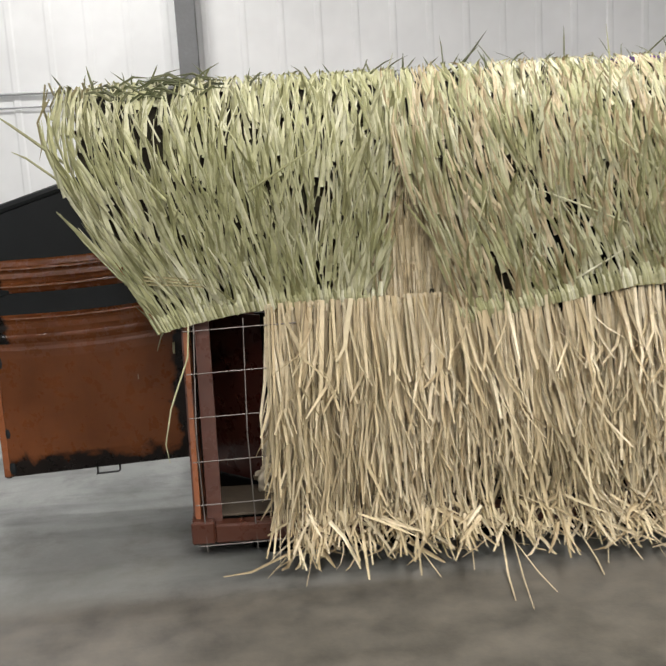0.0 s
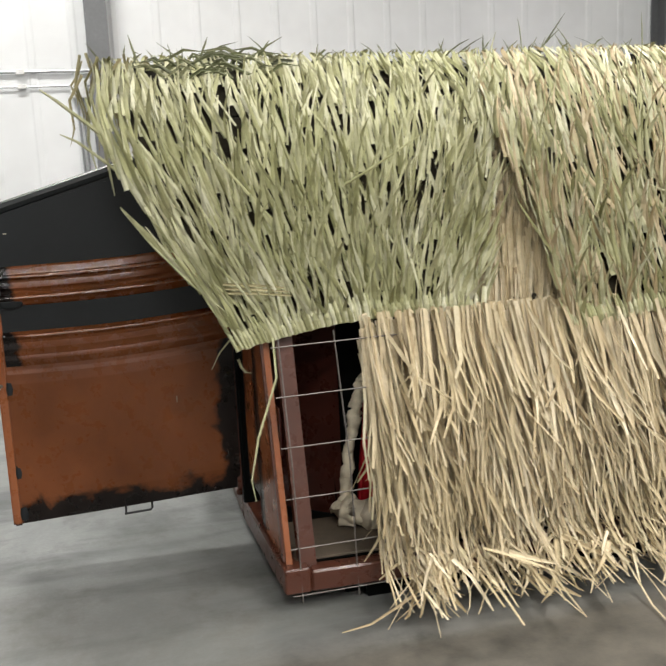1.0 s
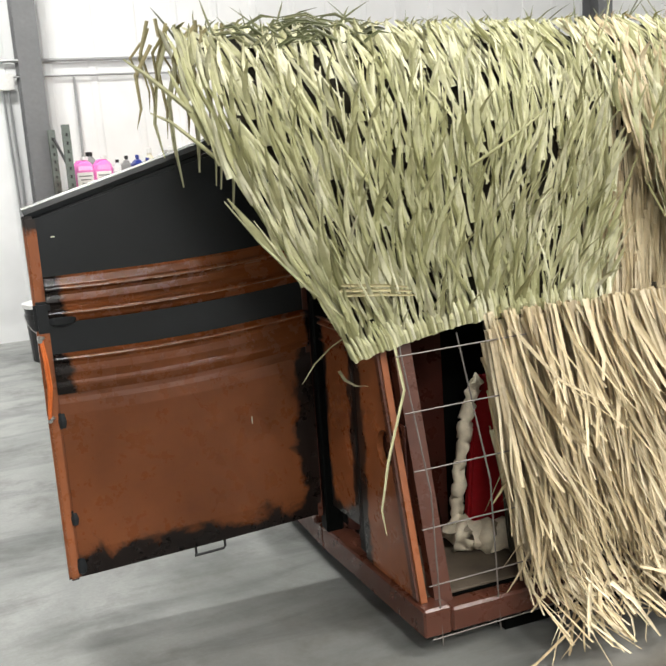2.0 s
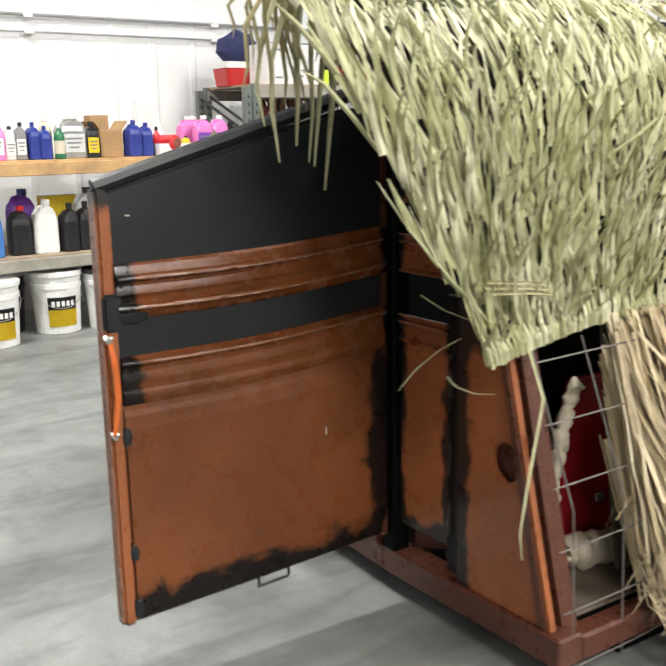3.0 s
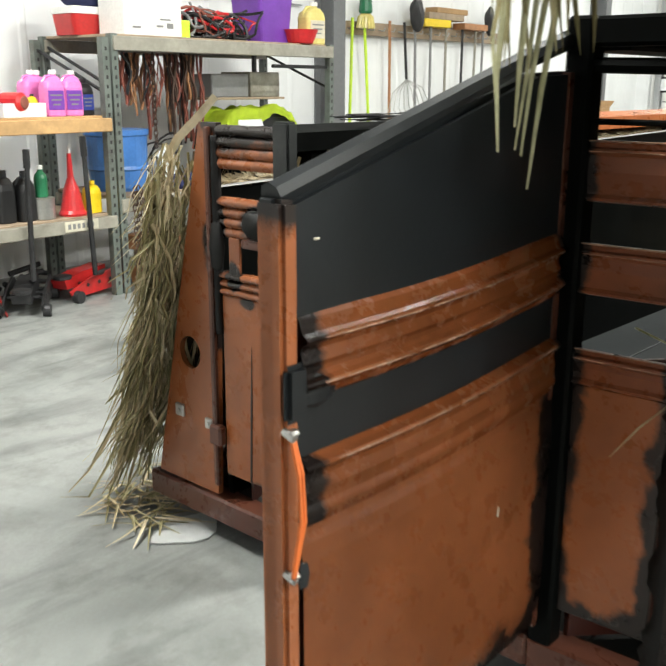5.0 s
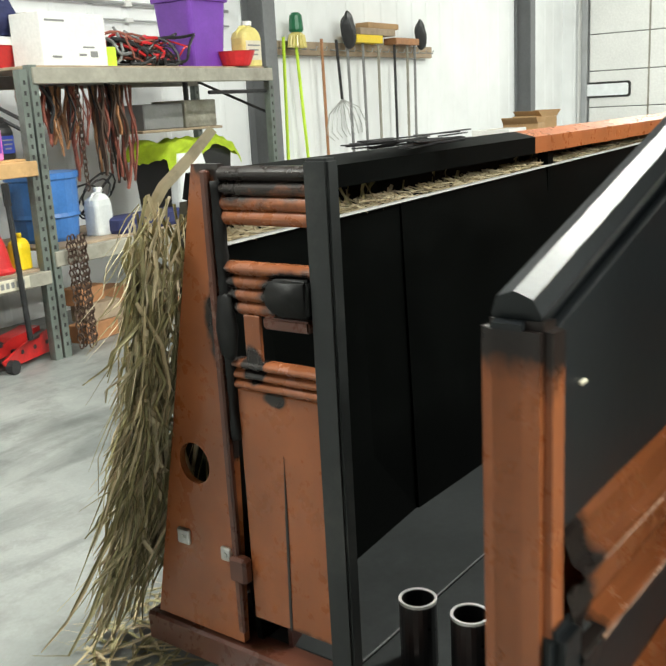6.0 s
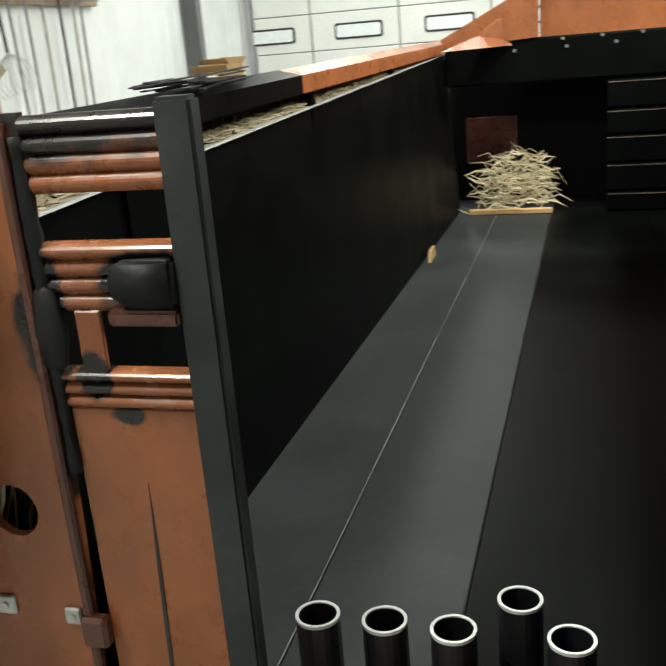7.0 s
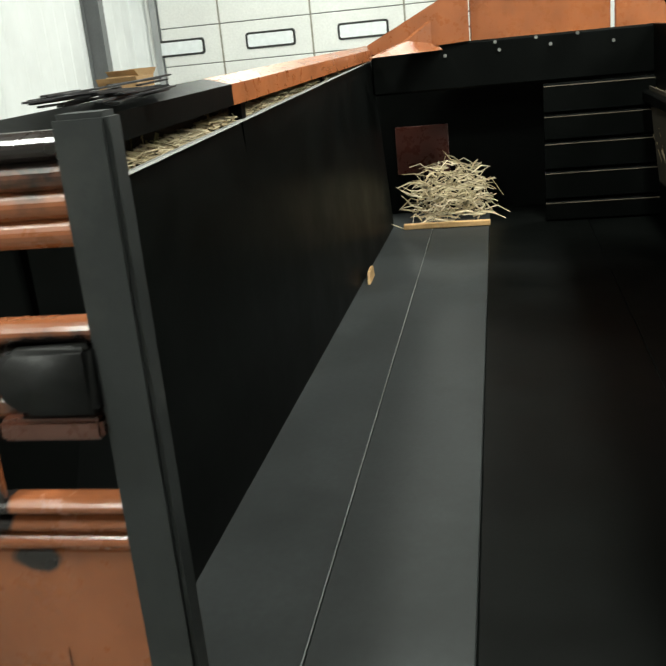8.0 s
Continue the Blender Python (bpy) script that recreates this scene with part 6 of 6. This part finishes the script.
def floor_jack(x, y, rz, mat, label, foot, grip):
    t = thing("floor_jack", label, "floor jack", pose(x, y, 0, 0, 0, rz))
    for sy in (-0.10, 0.10):
        g = bmesh.new()
        prism(g, [(-0.24, sy, 0.03), (0.24, sy, 0.03), (0.27, sy, 0.07), (0.1, sy, 0.12), (-0.16, sy, 0.15), (-0.26, sy, 0.09)], (0, 0.012, 0))
        part("side_frame", g, mat, t)
    for wx, wy, r in ((0.22, -0.125, 0.035), (0.22, 0.125, 0.035), (-0.2, -0.125, 0.045), (-0.2, 0.125, 0.045)):
        g = bmesh.new()
        tube(g, [(wx, wy - 0.02, r), (wx, wy + 0.02, r)], r, 14)
        part("wheel", g, "darksteel", t)
    g = bmesh.new()
    prism(g, [(-0.12, -0.05, 0.08), (0.22, -0.05, 0.07), (0.24, -0.05, 0.12), (0.1, -0.05, 0.15), (-0.12, -0.05, 0.16)], (0, 0.10, 0))
    part("lift_arm", g, mat, t)
    g = bmesh.new()
    lathe(g, [(0.045, 0.12), (0.055, 0.125), (0.055, 0.14), (0.045, 0.145)], 14, Matrix.Translation((0.2, 0, 0)))
    part("saddle", g, "darksteel", t)
    g = bmesh.new()
    back = pose(x, y, 0, 0, 0, rz).inverted()
    tube(g, [(-0.2, 0, 0.10), back @ Vector(foot), back @ Vector(grip)], [0.022, 0.015, 0.013], 8)
    part("handle", g, "darksteel", t)
    g = bmesh.new()
    tube(g, [back @ Vector(grip), back @ (Vector(grip) * 0.86 + Vector(foot) * 0.14)], 0.018, 8)
    part("handle_grip", g, "blackplastic", t)
    for wx in (-0.08, 0.02, 0.12):
        g = bmesh.new()
        tube(g, [(wx, -0.115, 0.085), (wx, 0.115, 0.085)], 0.012, 8)
        part("cross_pin", g, "darksteel", t)


floor_jack(1.50, 7.0, 195, "redsteel", "red low-profile trolley jack on the floor", (1.41, 6.78, 0.16), (1.372, 6.765, 0.916))
floor_jack(1.08, 6.95, 230, "darksteel", "black and grey trolley jack on the floor", (1.013, 6.77, 0.19), (1.026, 6.765, 0.863))
t = thing("tire_tools", "dark pile of greasy steel tools under the shelf", "tools", pose(1.35, 7.25, 0))
for k in range(9):
    g = bmesh.new()
    x, y = rnd.uniform(-0.25, 0.25), rnd.uniform(-0.1, 0.1)
    tube(g, [(x, y, 0.02 + 0.012 * k), (x + rnd.uniform(-0.2, 0.2), y + rnd.uniform(-0.1, 0.1), 0.03 + 0.015 * k)], 0.016, 7)
    part("bar", g, "darksteel", t)

# ---- right bay: on top ----
t = thing("cooler", "red and white picnic cooler on the top shelf", "cooler", pose(1.78, 7.24, ZT))
g = bmesh.new()
loft(g, [rrect(0.27, 0.2, 0.03, 0), rrect(0.30, 0.22, 0.03, 0.11), rrect(0.30, 0.22, 0.03, 0.115)])
part("tub", g, "redsteel", t)
g = bmesh.new()
loft(g, [rrect(0.31, 0.23, 0.03, 0.116), rrect(0.31, 0.23, 0.03, 0.15), rrect(0.27, 0.19, 0.03, 0.158)])
part("lid", g, "white", t)
t = thing("bag", "crumpled navy blue fabric bag on the cooler", "bag", pose(1.78, 7.24, ZT + 0.158))
g = bmesh.new()
bmesh.ops.create_icosphere(g, subdivisions=3, radius=0.15)
for v in g.verts:
    v.co = Vector((v.co.x, v.co.y * 0.75, max(0.0, v.co.z * 0.75 + 0.09))) * (1 + 0.16 * noise.noise(v.co * 14))
    v.co.z = max(v.co.z, 0.0)
part("fabric", g, "navy", t)
wb = carton(2.02, 7.02, ZT, 0.44, 0.22, 0.26, "white", 2, "large white printed carton on the top shelf")
for k, (a, b) in enumerate((((0.02, 0.05), (0.07, 0.062)), ((0.10, 0.045), (0.15, 0.075)), ((-0.19, 0.215), (-0.06, 0.225)), ((0.05, 0.09), (0.13, 0.098)), ((-0.16, 0.04), (-0.10, 0.05)))):
    g = bmesh.new()
    box(g, (a[0], -0.112, a[1]), (b[0], -0.1102, b[1]))
    part("print_bar", g, "grey", wb)
carton(2.275, 6.95, ZT, 0.075, 0.06, 0.10, "neon", 4, "small lime carton on the top shelf")
hs_ = thing("hose_pile", "tangled heap of black and red air hoses and straps", "hoses", pose(2.62, 7.0, ZT))
for k in range(30):
    g = bmesh.new()
    cx, cy, cz = rnd.uniform(-0.2, 0.2), rnd.uniform(-0.06, 0.08), rnd.uniform(0.02, 0.12)
    ax, az = rnd.uniform(0.06, 0.16), rnd.uniform(0.03, 0.10)
    p1, p2, p3, w1, w2 = rnd.uniform(0, 6), rnd.uniform(0, 6), rnd.uniform(0, 6), rnd.uniform(0.2, 0.4), rnd.uniform(0.15, 0.5)
    pts = [(cx + ax * math.sin(w1 * i + p1) + 0.03 * math.sin(0.9 * i + p3), cy + 0.07 * math.sin(w2 * i + p3), max(0.012, cz + az * math.sin(w2 * i + p2) + 0.02 * math.sin(0.8 * i + p1))) for i in range(26)]
    tube(g, pts, rnd.uniform(0.004, 0.011), 6)
    part("hose", g, ("blackplastic", "blackplastic", "darksteel", "blackplastic", "rope", "blackplastic", "grey", "redp")[k % 8], hs_)
t = thing("tote", "tall purple plastic tote on the top shelf", "tote", pose(3.11, 7.08, ZT))
g = bmesh.new()
loft(g, [rrect(0.28, 0.26, 0.03, 0), rrect(0.34, 0.30, 0.03, 0.38), rrect(0.37, 0.33, 0.03, 0.385), rrect(0.37, 0.33, 0.03, 0.42)])
part("tub", g, "violet", t)
t = thing("oil_pan", "red plastic drain pan on the top shelf", "pan", pose(3.30, 6.90, ZT))
g = bmesh.new()
lathe(g, [(0.08, 0), (0.09, 0.01), (0.12, 0.085), (0.125, 0.09), (0.115, 0.088)], 20)
part("pan", g, "redp", t)
jug(3.45, 6.93, ZT, 0.17, 0.13, 0.28, "paleyellow", "white", label="clear jug of pale yellow fluid on shelf", band="paper")

# ---- right bay: below the top ----
hk = thing("strap_bundle", "bundle of red and dark tie-down straps hanging", "straps", pose(0, 0, 0))
for k in range(60):
    x = rnd.uniform(1.80, 2.52)
    zl = rnd.uniform(0.78, 1.12) if x > 2.15 else rnd.uniform(1.0, 1.2)
    y = rnd.uniform(7.0, 7.2)
    g = bmesh.new()
    sw = rnd.uniform(-0.04, 0.04)
    w = rnd.uniform(0.006, 0.022)
    ph = rnd.uniform(0, 6)
    pts = [(x + sw * q + 0.018 * math.sin(7 * q + ph), y - 0.02 * math.sin(3 * q), 1.36 + (zl - 1.36) * q) for q in (0, 0.15, 0.3, 0.45, 0.6, 0.75, 0.9, 1.0)]
    pts += [(x + sw + 0.03 + 0.015 * math.sin(5 * q + ph), y + 0.03, zl + (1.36 - zl) * q) for q in (0.05, 0.3, 0.6, 1.0)]
    tube(g, pts, w * 0.5, 5)
    part("strap", g, ("rope", "rope", "rope", "rustchain", "darksteel", "wood", "rope")[k % 7], hk)


def chain(name, x, y, ztop, n, label, mat="rustchain", r=0.012):
    t = thing(name, label, "chain", pose(x, y, 0))
    for k in range(n):
        g = bmesh.new()
        z = ztop - 0.034 * k
        a = 90 * (k % 2)
        pts = []
        for i in range(9):
            q = 2 * math.pi * i / 8
            pts.append((r * math.cos(q), 0, z + 0.023 * math.sin(q)))
        tube(g, pts, 0.0042, 5, False)
        bmesh.ops.transform(g, matrix=pose(0, 0, 0, 0, 0, a + 20), verts=g.verts)
        part("link", g, mat, t)
    return t


chain("hanging_chain", 2.06, 6.98, 1.34, 16, "dark chain hanging from the shelf")
for dx, dy in ((0.0, 0.0), (0.05, 0.02), (0.10, -0.01), (0.045, -0.035), (0.13, 0.02)):
    chain("heavy_chain", 1.715 + dx * 0.8, 6.775 + dy, 0.60, 17, "heavy rusty chain hanging to the floor", r=0.02)
t = thing("storage_box", "grey metal storage box under the top shelf", "box", pose(2.95, 7.22, 1.10))
g = bmesh.new()
box(g, (-0.32, -0.14, 0), (0.02, 0.14, 0.15), 0.006)
part("dark_box", g, "grey", t)
g = bmesh.new()
box(g, (0.03, -0.15, 0), (0.32, 0.14, 0.165), 0.006)
part("light_box", g, "beam", t)
g = bmesh.new()
box(g, (-0.36, -0.16, -0.016), (0.36, 0.2, 0), 0.003)
part("shelf_board", g, "osb", t)
for sx in (-0.34, 0.34):
    g = bmesh.new()
    box(g, (sx - 0.012, 0.10, 0.0), (sx + 0.012, 0.13, 0.34), 0.002)
    part("hanger", g, "darksteel", t)
# vest draped over a dark crate
t = thing("crate", "black plastic crate on the low board", "crate", pose(2.95, 7.10, 0.561))
g = bmesh.new()
loft(g, [rrect(0.50, 0.30, 0.02, 0), rrect(0.56, 0.34, 0.02, 0.40), rrect(0.57, 0.35, 0.02, 0.405), rrect(0.57, 0.35, 0.02, 0.43)])
part("tub", g, "blackplastic", t)
t = thing("safety_vest", "crumpled lime high-visibility vest draped over a crate", "vest", pose(2.93, 7.07, 0.0))
g = bmesh.new()
nx, ny = 22, 16
gr = []
for i in range(nx + 1):
    row_ = []
    for j in range(ny + 1):
        u, v = i / nx - 0.5, j / ny
        x = u * 0.66
        over = max(0, v - 0.45)
        y = 0.18 - v * 0.40 if v < 0.9 else -0.18 - (v - 0.9) * 0.05
        drop = 0.0 if v < 0.88 else (v - 0.88) * (0.5 + 1.1 * max(0, -u + 0.1))
        side = max(0, abs(u) - 0.42) * 1.2
        z = 1.02 + 0.045 * noise.noise(Vector((x * 7, y * 9, 3))) + 0.02 * noise.noise(Vector((x * 22, y * 25, 9))) - drop - side
        row_.append(g.verts.new((x, y, z)))
    gr.append(row_)
for a, b in zip(gr, gr[1:]):
    for j in range(ny):
        g.faces.new((a[j], a[j + 1], b[j + 1], b[j]))
bmesh.ops.solidify(g, geom=g.faces[:], thickness=0.006)
part("fabric", g, "hivis", t, smooth=True)
t = thing("drum", "light blue plastic drum on the low board", "drum", pose(1.90, 7.16, 0.561))
g = bmesh.new()
lathe(g, [(0.15, 0), (0.165, 0.02), (0.175, 0.12), (0.185, 0.13), (0.18, 0.15), (0.185, 0.32), (0.195, 0.33), (0.195, 0.36), (0.17, 0.362)], 24)
part("tub", g, "lightblue", t)
jug(2.13, 7.0, 0.561, 0.13, 0.11, 0.26, "milky", "white", label="cloudy white jug on the low board")
t = thing("cable_coil", "black cable coil on the low board", "cable", pose(2.18, 7.1, 0.561))
for k in range(4):
    g = bmesh.new()
    tube(g, [(0.12 * math.cos(a) + 0.02 * k, 0.05 * math.sin(a), 0.17 + 0.10 * math.sin(a + k) + 0.02 * k) for a in [i * 0.5 for i in range(14)]], 0.006, 5)
    part("loop", g, "blackplastic", t)
t = thing("tool_case", "long dark grey tool case on the low board", "case", pose(2.42, 6.94, 0.561))
g = bmesh.new()
loft(g, [rrect(0.52, 0.14, 0.03, 0), rrect(0.54, 0.16, 0.03, 0.02), rrect(0.54, 0.16, 0.03, 0.075), rrect(0.50, 0.13, 0.03, 0.09)])
part("shell", g, "navy", t)
t = thing("feed_bag", "white sack standing on the low board", "sack", pose(2.78, 6.90, 0.561))
g = bmesh.new()
loft(g, [rrect(0.24, 0.09, 0.03, 0), rrect(0.27, 0.12, 0.04, 0.12), rrect(0.25, 0.10, 0.03, 0.30), rrect(0.22, 0.05, 0.02, 0.40)])
part("sack", g, "milky", t)
# wood blocks and a green bottle on the floor under the right bay
for k, (x, y, z, w, h, rz) in enumerate(((2.0, 7.0, 0, 0.26, 0.10, 8), (2.05, 7.02, 0.10, 0.24, 0.10, -5), (2.0, 7.06, 0.20, 0.22, 0.09, 12), (2.32, 7.2, 0, 0.22, 0.12, -15), (2.30, 7.2, 0.12, 0.24, 0.10, 4), (2.2, 6.95, 0, 0.09, 0.09, 30), (2.75, 7.05, 0, 0.4, 0.1, 3), (2.75, 7.05, 0.1, 0.36, 0.1, -4))):
    t = thing("wood_block", "rough sawn wooden block under the shelf", "wood block", pose(x, y, z, 0, 0, rz), "wood blocks")
    g = bmesh.new()
    box(g, (-w / 2, -0.07, 0), (w / 2, 0.07, h), 0.005)
    part("block", g, "osb" if k % 2 else "wood", t)
bottle(2.42, 7.15, 0.0, 0.07, 0.17, "neon" if False else "greenp", "greenp", "green bottle on the floor under the shelf")

# ---------- tool rack on the north wall ----------
rk = thing("tool_rack", "long weathered board tool rack on the wall", "tool rack", pose(0, Y1 - 0.03, 1.65))
g = bmesh.new()
box(g, (4.72, -0.04, -0.05), (7.45, 0.0, 0.06), 0.004)
part("board", g, "osb", rk)
for k in range(18):
    g = bmesh.new()
    x = 4.8 + 0.15 * k
    tube(g, [(x, -0.04, 0.0), (x, -0.10, -0.01), (x, -0.11, 0.02)], 0.006, 6)
    part("peg", g, "galv", rk)


def hung_tool(x, kind, mat, length, tilt=0.0):
    names = {"rake": "wire leaf rake with dark handle hanging", "broom": "long handled push broom hanging", "plain": "long handled tool hanging on the wall", "shovel": "wooden handled shovel hanging on the wall"}
    t = thing("garden_tool", names[kind], "garden tool", pose(x, Y1 - 0.14, 1.68, 0, tilt, 0), "tools on the rack")
    g = bmesh.new()
    tube(g, [(0, 0, 0.05), (0, 0, -length)], 0.013, 8)
    part("handle", g, mat, t)
    if kind == "rake":
        for k in range(9):
            a = (k - 4) * 0.055
            g = bmesh.new()
            tube(g, [(0, 0, -length), (a * 1.1, -0.01, -length - 0.10), (a * 1.5, -0.02, -length - 0.25), (a * 1.2, -0.05, -length - 0.32)], 0.004, 5)
            part("tine", g, "tin", t)
    elif kind == "broom":
        g = bmesh.new()
        prism(g, [(-0.28, -0.03, -length - 0.09), (0.28, -0.03, -length - 0.09), (0.16, -0.03, -length), (-0.16, -0.03, -length)], (0, 0.06, 0))
        part("head", g, "grey", t)
    elif kind == "shovel":
        g = bmesh.new()
        prism(g, [(-0.10, -0.01, -length), (0.10, -0.01, -length), (0.10, -0.01, -length - 0.2), (0, -0.01, -length - 0.3), (-0.10, -0.01, -length - 0.2)], (0, 0.012, 0))
        part("blade", g, "darksteel", t)


for x, kind, mat, ln, tl in ((4.78, "plain", "neon", 1.3, 2), (4.95, "plain", "neon", 1.35, -5), (5.32, "shovel", "wood", 1.1, -1), (5.55, "rake", "darksteel", 0.45, -6), (5.72, "plain", "grey", 1.2, -2), (5.98, "broom", "grey", 1.25, -1), (6.25, "plain", "beam", 1.2, 0), (6.55, "plain", "darksteel", 1.3, 0), (6.8, "plain", "beam", 1.2, 1), (6.95, "plain", "grey", 1.25, 1)):
    hung_tool(x, kind, mat, ln, tl)
t = thing("mop_head", "yellowed mop head with green clip on the rack", "mop", pose(4.95, Y1 - 0.15, 1.71))
g = bmesh.new()
for k in range(16):
    a = k * 0.4
    tube(g, [(0.02 * math.cos(a), 0.02 * math.sin(a), 0.06), (0.07 * math.cos(a), 0.05 * math.sin(a), 0.03), (0.09 * math.cos(a), 0.06 * math.sin(a), -0.06)], 0.012, 5)
part("strands", g, "paleyellow", t)
g = bmesh.new()
lathe(g, [(0.05, 0.06), (0.06, 0.08), (0.05, 0.19), (0.03, 0.21)], 12)
part("clip", g, "greenp", t)
for x, z, w, h, mat in ((6.05, 1.71, 0.45, 0.07, "yellow"), (6.2, 1.78, 0.62, 0.06, "osb"), (6.3, 1.84, 0.55, 0.05, "card"), (6.75, 1.71, 0.45, 0.06, "wood")):
    t = thing("board_offcut", "short board laid on top of the rack", "board", pose(x, Y1 - 0.10, z), "boards on the rack")
    g = bmesh.new()
    box(g, (-w / 2, -0.08, 0), (w / 2, 0.06, h), 0.004)
    part("board", g, mat, t)
for x, r in ((5.72, 0.11), (7.05, 0.10)):
    t = thing("glove_pair", "dark work gloves hung at the rack's top", "gloves", pose(x, Y1 - 0.16, 1.78), "gloves")
    g = bmesh.new()
    bmesh.ops.create_icosphere(g, subdivisions=3, radius=r)
    for v in g.verts:
        v.co = Vector((v.co.x * 0.8, v.co.y * 0.5, v.co.z * 1.4 + 0.03)) * (1 + 0.25 * noise.noise(v.co * 12))
    part("glove", g, "darksteel", t)

# ---------- beyond the blind ----------
pl = thing("lath_pile", "pile of thin dark laths lying on the blind's rail", "laths", BL @ pose(0, 0, 0))
for k in range(26):
    x, y, z = rnd.uniform(0.28, 0.68), rnd.uniform(4.24, 4.31), 1.078 + 0.0010 * k
    g = bmesh.new()
    ln = rnd.uniform(0.12, 0.3)
    box(g, (-ln / 2, -0.006, 0), (ln / 2, 0.006, 0.003))
    bmesh.ops.transform(g, matrix=pose(x, y, z, 0, rnd.uniform(-2, 2), rnd.uniform(-14, 14)), verts=g.verts)
    part("lath", g, "darksteel", pl)
wbn = thing("work_bench", "plain wooden work bench in front of the wall", "work bench", pose(5.75, 6.25, 0))
g = bmesh.new()
box(g, (-0.9, -0.35, 0.72), (0.9, 0.35, 0.76), 0.005)
part("top", g, "osb", wbn)
for sx in (-0.82, 0.82):
    for sy in (-0.28, 0.28):
        g = bmesh.new()
        box(g, (sx - 0.045, sy - 0.045, 0), (sx + 0.045, sy + 0.045, 0.72), 0.004)
        part("leg", g, "lumber", wbn)
carton(5.83, 6.02, 0.76, 0.28, 0.28, 0.20, "card", 10, "open brown cardboard carton on the bench", True)
carton(6.18, 6.05, 0.76, 0.22, 0.25, 0.24, "card", -12, "brown cardboard carton on the bench", True)
carton(5.40, 6.05, 0.76, 0.40, 0.30, 0.18, "white", 4, "white carton on the bench")
# scrap of paper on the floor by the far skirt
t = thing("plastic_scrap", "pale clear plastic scrap on the concrete floor", "plastic scrap", pose(-0.12, 4.33, 0.0))
g = bmesh.new()
ring = [(0.11 * math.cos(a) * (1 + 0.2 * math.sin(3 * a)), 0.07 * math.sin(a) * (1 + 0.15 * math.cos(4 * a)), 0.002) for a in [i * math.pi / 10 for i in range(20)]]
prism(g, ring, (0, 0, 0.004))
part("film", g, "milky", t)
